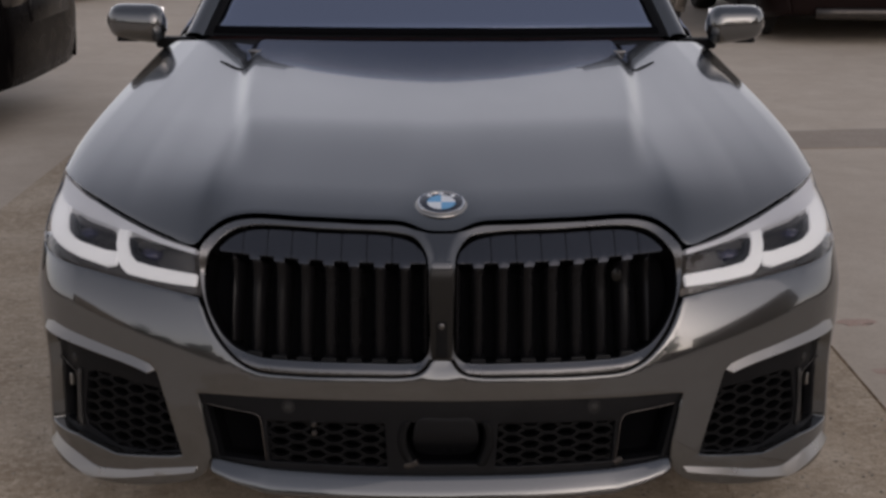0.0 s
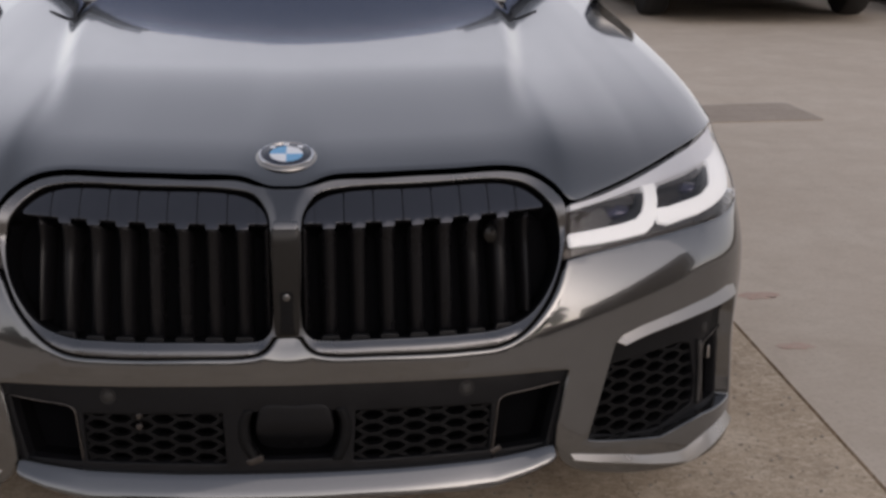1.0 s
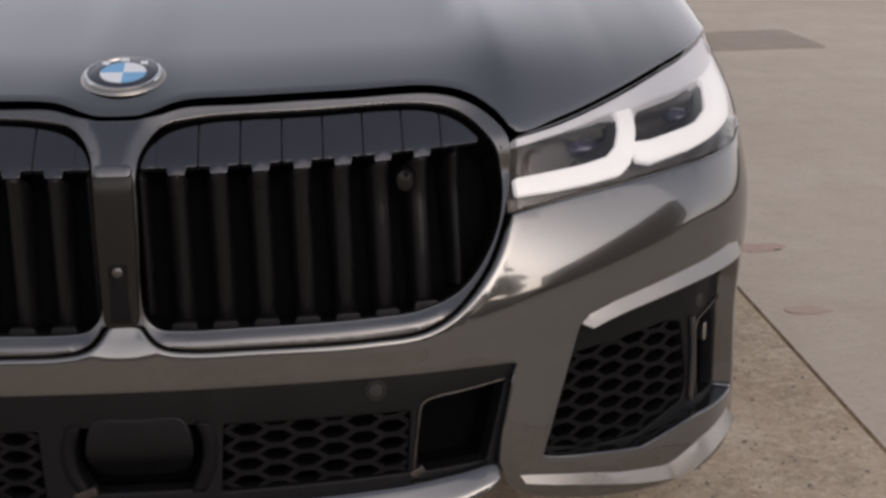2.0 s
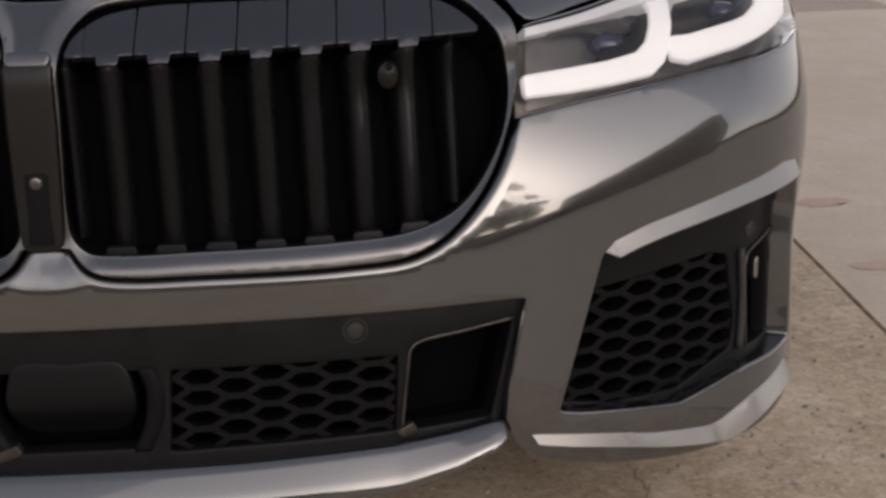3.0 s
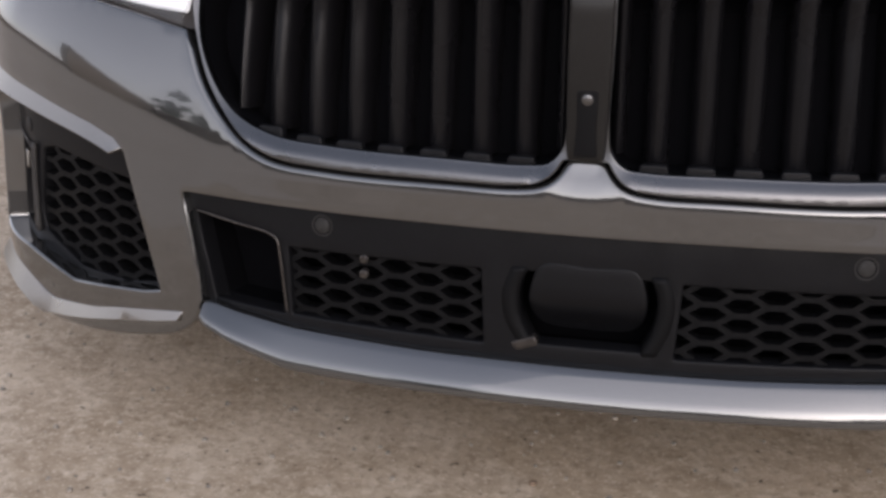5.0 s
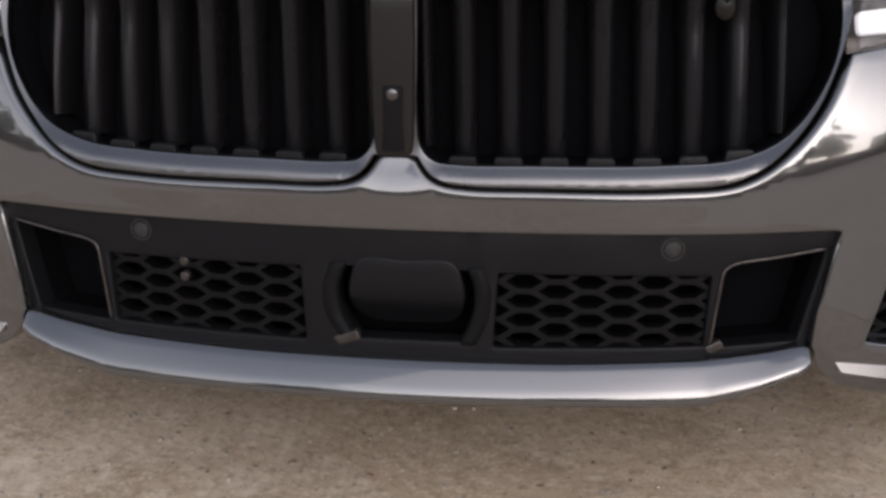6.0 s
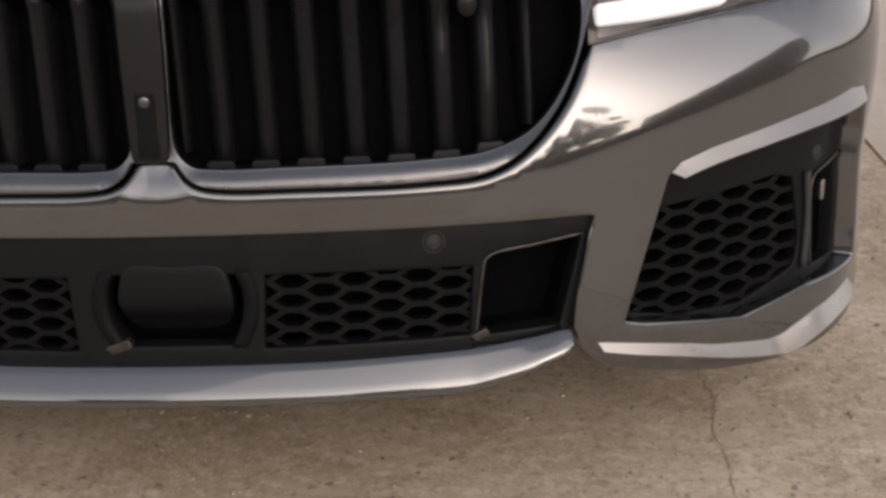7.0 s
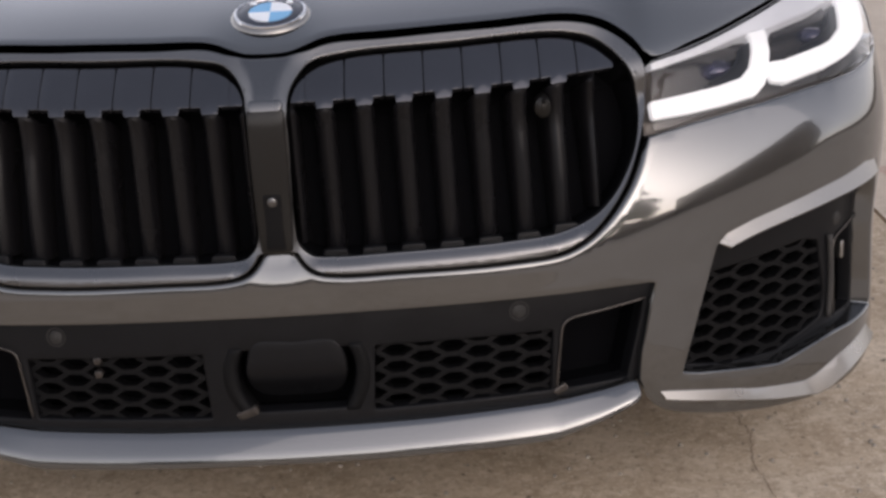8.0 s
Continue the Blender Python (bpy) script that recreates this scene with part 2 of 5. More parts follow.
def spline(points, closed=False, step=0.012):
    """A smooth curve through control points in the plane, sampled evenly."""
    p = np.array(points, float)
    n = len(p)
    out = []
    for k in range(n if closed else n - 1):
        a, b = p[k], p[(k + 1) % n]
        before = p[k - 1] if (closed or k) else 2 * a - b
        after = p[(k + 2) % n] if (closed or k + 2 < n) else 2 * b - a
        count = max(2, int(np.linalg.norm(b - a) / step + 0.5))
        # centripetal tangents keep the curve from overshooting
        d0, d1, d2 = (max(np.linalg.norm(q), 1e-6) ** 0.5 for q in (a - before, b - a, after - b))
        m1 = (b - a) + d1 * ((a - before) / d0 - (b - before) / (d0 + d1))
        m2 = (b - a) + d1 * ((after - b) / d2 - (after - a) / (d1 + d2))
        for i in range(count):
            t = i / count
            out.append((2 * t**3 - 3 * t**2 + 1) * a + (t**3 - 2 * t**2 + t) * m1 + (3 * t**2 - 2 * t**3) * b + (t**3 - t**2) * m2)
    if not closed:
        out.append(p[-1])
    return [tuple(v) for v in out]


def rounded(points, step=0.012):
    """A closed outline of straight sides with rounded corners, from (x, z, radius) corners."""
    n = len(points)
    path = []
    for k in range(n):
        p0, p1, p2 = (np.array(points[(k + d) % n][:2], float) for d in (-1, 0, 1))
        r = points[k][2] if len(points[k]) > 2 else 0.0
        a, b = p0 - p1, p2 - p1
        la, lb = np.linalg.norm(a), np.linalg.norm(b)
        a, b = a / la, b / lb
        if r <= 0:
            path.append(p1)
            continue
        cut = min(r / max(math.tan(math.acos(np.clip(a @ b, -0.999, 0.999)) / 2), 0.05), la * 0.48, lb * 0.48)
        s, e = p1 + a * cut, p1 + b * cut
        for i in range(6):
            t = i / 5
            path.append((1 - t) ** 2 * s + 2 * t * (1 - t) * p1 + t * t * e)
    out = []
    for k in range(len(path)):
        a, b = path[k], path[(k + 1) % len(path)]
        count = max(1, int(np.linalg.norm(b - a) / step + 0.5))
        out += [tuple(a + (b - a) * i / count) for i in range(count)]
    return out


def area2(poly):
    p = np.array(poly)
    q = np.roll(p, -1, 0)
    return float((p[:, 0] * q[:, 1] - q[:, 0] * p[:, 1]).sum())


def inside(pts, poly):
    """Which of the points lie inside the outline."""
    x, y = pts[:, 0], pts[:, 1]
    p = np.array(poly)
    q = np.roll(p, -1, 0)
    hit = np.zeros(len(pts), bool)
    for (x0, y0), (x1, y1) in zip(p, q):
        if y0 != y1:
            cross = ((y0 > y) != (y1 > y)) & (x < (x1 - x0) * (y - y0) / (y1 - y0) + x0)
            hit ^= cross
    return hit


def flip(poly):
    return [(-x, z) for x, z in poly][::-1]


def both(half):
    """A full outline from its right half, which runs from the middle line round to the middle line."""
    half = list(half)
    return half + [(-x, z) for x, z in half[::-1] if abs(x) > 1e-6]


# ---------------------------------------------------------------- the nose of the car as one curved surface
U_BEND = 0.84


def plan_front(x):
    return 0.1658 * x * x + 0.1665 * x**4


_us = np.arange(U_BEND, 3.2, 0.002)
_slope0 = math.atan(2 * 0.1658 * U_BEND + 4 * 0.1665 * U_BEND**3)
_slope = _slope0 + (radians(88.6) - _slope0) * np.clip((_us - U_BEND) / 0.22, 0, 1)
_ux = U_BEND + np.concatenate([[0], np.cumsum(np.cos(_slope[:-1]) * 0.002)])
_uy = plan_front(U_BEND) + np.concatenate([[0], np.cumsum(np.sin(_slope[:-1]) * 0.002)])
_bz = np.arange(0.0, 1.2, 0.002)
_by = np.interp(_bz, [0.10, 0.16, 0.22, 0.30, 0.375, 0.41, 0.48, 0.565, 0.62, 0.68, 0.70, 0.72, 0.75, 0.775, 0.80],
                [-0.015, -0.035, -0.032, -0.024, -0.015, -0.010, -0.003, 0.003, 0.007, 0.012, 0.022, 0.046, 0.090, 0.128, 0.175])
_kern = np.exp(-0.5 * (np.arange(-12, 13) / 3.0) ** 2)
_by = np.convolve(np.pad(_by, 12, mode="edge"), _kern / _kern.sum(), mode="valid")


def nose(u, z):
    """Place of the nose surface at u (metres round from the middle line) and height z."""
    u, z = np.asarray(u, float), np.asarray(z, float)
    a = np.abs(u)
    x = np.where(a <= U_BEND, a, np.interp(a, _us, _ux))
    y = np.where(a <= U_BEND, plan_front(np.minimum(a, U_BEND)), np.interp(a, _us, _uy))
    over = z - 0.487 - 0.28 * np.clip(a - 0.575, -0.1, 0.26)
    soft = 0.006 * np.log1p(np.exp(np.clip(over / 0.006, -30, 30)))
    y = y + np.interp(z, _bz, _by) + x * x * (0.50 * soft + 3.8 * soft * soft)
    # the shoulders of the bumper stand out above the corner intakes
    out, up = np.clip((a - 0.80) / 0.25, 0, 1), np.clip((z - 0.36) / 0.16, 0, 1)
    x = x + 0.016 * out * out * (3 - 2 * out) * up * up * (3 - 2 * up)
    return np.stack([np.sign(u) * x, y, z], -1)


def nose_normal(u, z):
    e = 2e-3
    du = nose(np.asarray(u) + e, z) - nose(np.asarray(u) - e, z)
    dz = nose(u, np.asarray(z) + e) - nose(u, np.asarray(z) - e)
    n = np.cross(du, dz)
    return n / np.linalg.norm(n, axis=-1, keepdims=True)


def on_nose(uz, off=0.0):
    uz = np.asarray(uz, float).reshape(-1, 2)
    off = np.broadcast_to(np.asarray(off, float), (len(uz),))
    return nose(uz[:, 0], uz[:, 1]) + nose_normal(uz[:, 0], uz[:, 1]) * off[:, None]


def fill_outline(outer, holes=(), grid=0.018):
    """Even triangles inside an outline with holes: points and faces."""
    loops = [list(outer) if area2(outer) > 0 else list(outer)[::-1]]
    loops += [list(h) if area2(h) < 0 else list(h)[::-1] for h in holes]
    pts, edges = [], []
    for loop in loops:
        s = len(pts)
        pts += loop
        edges += [(s + k, s + (k + 1) % len(loop)) for k in range(len(loop))]
    rim = np.array(pts)
    lo, hi = rim.min(0), rim.max(0)
    gx, gz = np.meshgrid(np.arange(lo[0] + grid / 2, hi[0], grid), np.arange(lo[1] + grid / 2, hi[1], grid))
    gx[1::2] += grid / 2
    cand = np.stack([gx.ravel(), gz.ravel()], -1)
    ok = inside(cand, loops[0])
    for h in loops[1:]:
        ok &= ~inside(cand, h)
    cand = cand[ok]
    if len(cand):
        near = np.array([((rim - c) ** 2).sum(1).min() for c in cand])
        cand = cand[near > (grid * 0.55) ** 2]
    allp = [Vector(p) for p in pts] + [Vector(c) for c in cand]
    v, _, f, *_ = delaunay_2d_cdt(allp, edges, [], 0, 1e-6)
    v = np.array([tuple(p) for p in v])
    mid = np.array([v[list(t)].mean(0) for t in f])
    keep = inside(mid, loops[0])
    for h in loops[1:]:
        keep &= ~inside(mid, h)
    return v, [tuple(t) for t, k in zip(f, keep) if k], loops


def away(loop):
    """Unit directions in the plane that point off the material along a loop."""
    p = np.array(loop)
    d = np.roll(p, -1, 0) - np.roll(p, 1, 0)
    n = np.stack([d[:, 1], -d[:, 0]], -1)
    return n / np.maximum(np.linalg.norm(n, axis=1, keepdims=True), 1e-9)


def skin(name, mat, parent, outer, holes=(), off=0.0, round_edge=0.003, depth=0.02, grid=0.018, label=""):
    """A shell on the nose surface, with rounded edges that turn inwards all round its outline and its holes."""
    v, f, loops = fill_outline(outer, holes, grid)
    push = off if callable(off) else lambda q: np.full(len(q), off)
    bend = round_edge if callable(round_edge) else lambda q: np.full(len(q), round_edge)
    pts = [on_nose(v, push(v))]
    faces = list(f)
    count = len(v)
    for loop in loops:
        lp, nn = np.array(loop), away(loop)
        r = bend(lp)
        rows = [(r * math.sin(a), r * (1 - math.cos(a))) for a in (0.0, 0.4, 0.8, 1.2, 1.57)]
        rows += [(r * 1.02, np.maximum(r, depth))]
        start = []
        for side, deep in rows:
            pts.append(on_nose(lp + nn * side[:, None], push(lp) - deep))
            start.append(count)
            count += len(lp)
        m = len(lp)
        for a, b in zip(start, start[1:]):
            faces += [(a + k, a + (k + 1) % m, b + (k + 1) % m, b + k) for k in range(m)]
    allv = np.concatenate(pts)
    me = bpy.data.meshes.new(name)
    me.from_pydata(allv.tolist(), [], faces)
    me.update()
    bm = bmesh.new()
    bm.from_mesh(me)
    bmesh.ops.remove_doubles(bm, verts=bm.verts, dist=2e-5)
    bmesh.ops.recalc_face_normals(bm, faces=bm.faces)
    bm.to_mesh(me)
    bm.free()
    me.polygons.foreach_set("use_smooth", [True] * len(me.polygons))
    me.set_sharp_from_angle(angle=radians(50))
    me.materials.append(mat)
    ob = new(name, me)
    ob.parent = parent
    if label:
        tagged(ob, label)
    return ob


def loft_faces(rows, cols, wrap=False):
    return [(r * cols + c, r * cols + (c + 1) % cols, (r + 1) * cols + (c + 1) % cols, (r + 1) * cols + c)
            for r in range(rows - 1) for c in range(cols if wrap else cols - 1)]


def tube_on_nose(name, mat, parent, line, radius, off=0.0, label="", squash=1.0, sides=8, closed=False):
    """A bead that follows a line on the nose surface."""
    c = on_nose(line, off)
    n = nose_normal(np.array(line)[:, 0], np.array(line)[:, 1])
    d = np.roll(c, -1, 0) - np.roll(c, 1, 0)
    if not closed:
        d[0], d[-1] = c[1] - c[0], c[-1] - c[-2]
    d /= np.linalg.norm(d, axis=1, keepdims=True)
    s = np.cross(d, n)
    verts = []
    for k in range(len(c)):
        for i in range(sides):
            a = 2 * math.pi * i / sides
            verts.append(c[k] + s[k] * radius * math.cos(a) + n[k] * radius * squash * math.sin(a))
    rows = len(c)
    faces = loft_faces(rows, sides, True)
    if closed:
        faces += [((rows - 1) * sides + i, (rows - 1) * sides + (i + 1) % sides, (i + 1) % sides, i) for i in range(sides)]
    else:
        faces += [tuple(range(sides))[::-1], tuple(range((rows - 1) * sides, rows * sides))]
    return mesh_object(name, verts, faces, mat, parent, label=label)

# ---------------------------------------------------------------- ground
def build_ground():
    xs = [-120.0, -2.0, 1.2945, 1.298, 1.302, 1.3055, 5.5, 120.0]
    zs = [0, 0, 0, -0.014, -0.014, 0, 0, 0]
    ys = [-120.0, -6.0, 1.0, 4.0, 8.0, 13.0, 30.0, 160.0]
    dz = [0, 0, 0, 0, 0, 0, 0, 0]
    verts = [(x, y, min(z, d)) for y, d in zip(ys, dz) for x, z in zip(xs, zs)]
    n = len(xs)
    faces = loft_faces(len(ys), n)
    ob = mesh_object("ground", verts, faces, ROUGH_SLAB, smooth=False)
    ob.data.materials.append(SMOOTH_SLAB)
    for p in ob.data.polygons:
        if p.center.x > 1.31 or p.center.x < -2:
            p.material_index = 1
    return tagged(ob, "worn taupe concrete ground with saw-cut joints", "ground", kind="structure")


build_ground()

def yard_wall(name, size, at, turn=0.0, label="plain rendered yard wall"):
    """A rendered wall with a coping that stands proud of it."""
    bm = box_bm(size, (0, 0, size[2] / 2), 0.03)
    cap = box_bm((size[0] + 0.12, size[1] + 0.12, 0.12), (0, 0, size[2] + 0.06), 0.03)
    me = bpy.data.meshes.new(name)
    bm.to_mesh(me)
    bm.free()
    me.materials.append(STUCCO)
    ob = tagged(new(name, me), label, "wall", kind="structure")
    ob.matrix_world = pose(*at, 0, 0, turn)
    part("coping", cap, STUCCO, ob)
    return ob


yard_wall("wall_south", (90, 0.4, 2.6), (0, -24.0, 0))
yard_wall("wall_southeast", (23.6, 0.5, 5.7), (16.27, -14.27, 0), 114.7, "tall plain rendered wall beside the yard")
yard_wall("wall_southwest", (32.5, 0.5, 4.0), (-25.2, -14.7, 0), 43.9, "tall plain rendered wall beside the yard")
yard_wall("wall_west", (0.4, 80, 2.6), (-45, 15.8, 0))
yard_wall("wall_east", (0.4, 80, 2.6), (45, 15.8, 0))
yard_wall("wall_north", (90, 0.4, 2.6), (0, 56.0, 0))


def tree(at, height, spread, seed):
    """A broad-leaved tree: tapered trunk, forked limbs and loose clumps of leaves."""
    rnd = random.Random(seed)
    ob = thing("tree", "dark green tree behind the rendered yard wall", "tree", at)
    verts, faces = [], []

    def limb(a, b, ra, rb):
        a, b = Vector(a), Vector(b)
        d = (b - a).normalized()
        s = d.cross(Vector((0.3, 1, 0.2))).normalized()
        q = d.cross(s)
        n = len(verts)
        for p, r in ((a, ra), ((a + b) / 2 + s * ra * 0.6, (ra + rb) / 2), (b, rb)):
            verts.extend(tuple(p + s * r * math.cos(k * 1.047) + q * r * math.sin(k * 1.047)) for k in range(6))
        faces.extend(tuple(n + i for i in f) for f in loft_faces(3, 6, True))

    fork = (0.15, 0.1, height * 0.26)
    limb((0, 0, -0.1), fork, 0.05 * height * 0.55, 0.03 * height * 0.55)
    tips = []
    for k in range(8):
        a = 0.785 * k + rnd.uniform(-0.3, 0.3)
        r = spread * rnd.uniform(0.35, 0.95)
        tip = (r * math.cos(a), r * math.sin(a), height * rnd.uniform(0.42, 0.98))
        limb(fork, tip, 0.014 * height * 0.6, 0.012)
        tips.append(tip)
    mesh_object("trunk", verts, faces, BARK, ob)
    lv, lf = [], []
    for tip in tips + [tuple((Vector(t) + Vector(fork)) * 0.5) for t in tips]:
        size = spread * rnd.uniform(0.28, 0.5)
        for _ in range(360):
            c = Vector((rnd.gauss(0, 0.5), rnd.gauss(0, 0.5), rnd.gauss(0, 0.4))) * size + Vector(tip)
            u = Vector((rnd.uniform(-1, 1), rnd.uniform(-1, 1), rnd.uniform(-0.6, 0.6))).normalized()
            w = u.cross(Vector((rnd.uniform(-1, 1), rnd.uniform(-1, 1), rnd.uniform(-1, 1)))).normalized()
            s = rnd.uniform(0.11, 0.22)
            n = len(lv)
            lv += [tuple(c - u * s), tuple(c + w * s * 0.45), tuple(c + u * s), tuple(c - w * s * 0.45)]
            lf.append((n, n + 1, n + 2, n + 3))
    me = bpy.data.meshes.new("crown")
    me.from_pydata(lv, [], lf)
    me.materials.append(LEAVES)
    new("crown", me).parent = ob
    return ob


for x, y, h, s, seed in ((-33.5, -26.5, 9.6, 2.0, 1), (-27.0, -26.6, 5.2, 2.2, 2), (-20.5, -27.5, 5.4, 2.2, 9), (-9.5, -27.5, 5.4, 2.4, 10), (3.4, -27.2, 4.8, 2.2, 4),
                         (11.6, -26.4, 6.0, 1.8, 5), (13.6, -26.8, 7.4, 1.7, 11), (15.4, -26.2, 8.8, 1.6, 6), (17.8, -26.0, 10.4, 1.5, 7)):
    tree((x, y, 0), h, s, seed)

# darker repair patch let into the slab
bm = bmesh.new()
patch_line = rounded([(2.05, 4.78, 0.03), (2.83, 4.84, 0.03), (2.80, 5.42, 0.05), (2.25, 5.34, 0.05), (2.0, 5.30, 0.03)], 0.08)
top = [bm.verts.new((x, y, 0.005)) for x, y in patch_line]
low = [bm.verts.new((x * 1.0, y, -0.004)) for x, y in patch_line]
bm.faces.new(top)
for k in range(len(top)):
    bm.faces.new((top[k], low[k], low[(k + 1) % len(top)], top[(k + 1) % len(top)]))
me = bpy.data.meshes.new("concrete_patch")
bm.to_mesh(me), bm.free()
me.materials.append(PATCHING)
tagged(new("concrete_patch", me), "darker rectangular repair patch in the concrete", "patch", kind="structure")


def crack_strip(name, line, width, seed):
    rnd = random.Random(seed)
    pts = spline(line, step=0.012)
    verts, faces = [], []
    for k, (x, y) in enumerate(pts):
        w = width * (0.35 + 0.65 * rnd.random()) * min(1, (k + 1) / 6, (len(pts) - k) / 6)
        j = rnd.uniform(-0.0035, 0.0035)
        verts += [(x + j - w, y, 0.0016), (x + j, y, 0.0012), (x + j + w, y, 0.0016)]
    for k in range(len(pts) - 1):
        a = 3 * k
        faces += [(a, a + 1, a + 4, a + 3), (a + 1, a + 2, a + 5, a + 4)]
    return tagged(mesh_object(name, verts, faces, CRACK), "thin dark crack in the concrete", "crack", kind="structure")


crack_strip("crack", [(0.735, 0.44), (0.728, 0.36), (0.738, 0.29), (0.722, 0.21), (0.730, 0.11), (0.724, 0.03), (0.738, -0.10), (0.72, -0.3)], 0.0011, 4)


def paint_mark(x, y, size, seed):
    """A faded splash of reddish marking paint on the slab."""
    rnd = random.Random(seed)
    ring = [(x + size * (0.6 + 0.6 * rnd.random()) * math.cos(a) * 2.6, y + size * (0.6 + 0.6 * rnd.random()) * math.sin(a) * 1.5, 0.0015) for a in (2 * math.pi * k / 14 for k in range(14))]
    verts = ring + [(x, y, 0.003)]
    return tagged(mesh_object("paint_mark", verts, [(k, (k + 1) % 14, 14) for k in range(14)], MARKING), "faded reddish paint mark on the concrete", "paint mark", kind="structure")


paint_mark(1.420, 1.225, 0.022, 3)
paint_mark(1.455, 1.700, 0.030, 5)


def pebbles():
    """Loose grit on the worn slab."""
    rnd = random.Random(11)
    verts, faces = [], []
    for _ in range(2800):
        x, y = rnd.uniform(-1.9, 1.28), rnd.uniform(-1.2, 1.3)
        r = rnd.choice((0.0012, 0.0016, 0.002, 0.0028, 0.004, 0.0055))
        s = len(verts)
        h = r * rnd.uniform(0.5, 0.9)
        turn = rnd.uniform(0, 6.28)
        for k in range(5):
            a = turn + k * 1.2566
            q = r * rnd.uniform(0.75, 1.15)
            verts.append((x + q * math.cos(a), y + q * math.sin(a), -0.0004))
        for k in range(5):
            a = turn + k * 1.2566
            q = r * rnd.uniform(0.4, 0.7)
            verts.append((x + q * math.cos(a), y + q * math.sin(a), h))
        faces += [(s + k, s + (k + 1) % 5, s + 5 + (k + 1) % 5, s + 5 + k) for k in range(5)] + [tuple(s + 5 + k for k in range(5))]
    ob = mesh_object("grit", verts, faces, PEBBLE, smooth=False)
    return tagged(ob, "loose pale grit scattered on the concrete", "gravel", kind="stuff")


pebbles()
bm = lathe_bm([(0.0, 0.0), (0.0055, 0.0005), (0.0065, 0.003), (0.004, 0.0055), (0.0, 0.006)], 9)
bmesh.ops.translate(bm, vec=(-0.06, 0.061, 0.0), verts=bm.verts)
me = bpy.data.meshes.new("stone")
bm.to_mesh(me), bm.free()
me.materials.append(CRACK)
tagged(new("stone", me), "small dark stone on the concrete", "stone")

# ---------------------------------------------------------------- the grey saloon car
car = thing("saloon_car", "dark grey metallic saloon car with tall black twin grille", "car")

FRAME_HALF = spline([(0, .744), (.03, .745), (.05, .751), (.085, .7590), (.18, .7612), (.30, .7612), (.424, .7582), (.472, .7465), (.509, .7225),
                     (.5290, .696), (.5315, .65), (.5225, .602), (.4935, .537), (.4515, .489), (.4035, .4625), (.325, .4555), (.165, .4560),
                     (.090, .4570), (.060, .4610), (.0435, .4695), (.0335, .481), (.0270, .4905), (.014, .4925), (0, .4925)], step=0.006)
KIDNEY = spline([(.0255, .65), (.0255, .69), (.031, .720), (.056, .7462), (.105, .7555), (.25, .7575), (.424, .7535), (.476, .7375), (.5155, .698),
                 (.5260, .643), (.5140, .580), (.466, .510), (.407, .484), (.322, .4775), (.163, .4765), (.075, .4765), (.044, .481),
                 (.0275, .499), (.0235, .53), (.0245, .60)], closed=True, step=0.008)
LAMP_LOW = [(.541, .6045), (.605, .6140), (.73, .6270), (.83, .6365), (.89, .6400), (.96, .6470), (1.02, .658)]
LAMP_TOP = [(1.02, .7655), (.95, .7595), (.838, .7455), (.728, .7255), (.615, .7055), (.545, .6970)]
INTAKE_HALF = [(0, .401), (.30, .400), (.536, .394), (.531, .375), (.514, .29), (.508, .25), (.512, .226)]
FOG = rounded([(.571, .247, .006), (.628, .432, .008), (.646, .449, .010), (.69, .4625, .02), (.905, .5010, .012), (.945, .494, .012), (.960, .43, .03),
               (.962, .29, .03), (.958, .246, .008), (.838, .243, .03), (.735, .221, .04), (.60, .240, .03)], step=0.010)

def leaning_skin(name, mat, parent, outer, push, depth, label, holes=(), grid=0.010):
    """Like skin(), but pushed off the nose surface by a distance that varies with the place."""
    v, f, loops = fill_outline(outer, holes, grid)
    pts, faces, count = [on_nose(v, push(v))], list(f), len(v)
    for loop in loops:
        lp, nn = np.array(loop), away(loop)
        start = []
        for s, d in ((0, 0), (.0012, .0005), (.0020, .0015), (.0024, .0035), (.0024, depth)):
            pts.append(on_nose(lp + nn * s, push(lp) - d))
            start.append(count)
            count += len(lp)
        m = len(lp)
        for a, b in zip(start, start[1:]):
            faces += [(a + k, a + (k + 1) % m, b + (k + 1) % m, b + k) for k in range(m)]
    ob = mesh_object(name, np.concatenate(pts), faces, mat, parent, label=label)
    ob.data.set_sharp_from_angle(angle=radians(42))
    return ob


# bumper skin
bumper_half = spline([(0, .4870), (.014, .4868), (.0205, .4835), (.0270, .4735), (.0360, .4625), (.052, .4535), (.085, .4485), (.165, .4475), (.325, .4465), (.4085, .453), (.4595, .481),
                      (.5035, .531), (.5345, .596)], step=0.010)
# the edge beside the grille is drawn back by the extra radius of its rounding
_run = np.array(bumper_half)
_tan = np.gradient(_run, axis=0)
_out = np.stack([_tan[:, 1], -_tan[:, 0]], -1) / np.linalg.norm(_tan, axis=1)[:, None]
_out[0] = (0, -1)
bumper_half = [tuple(p) for p in _run + _out * (0.0050 * np.clip((0.60 - _run[:, 1]) / 0.03, 0, 1))[:, None]]
bumper_half[0] = (0.0, bumper_half[0][1])


def bumper_round(q):
    """A soft roll along the grille, tighter edges elsewhere."""
    return 0.004 + 0.0045 * (np.abs(q[:, 0]) < 0.53) * np.clip((q[:, 1] - 0.43) / 0.01, 0, 1) * np.clip((0.60 - q[:, 1]) / 0.03, 0, 1)


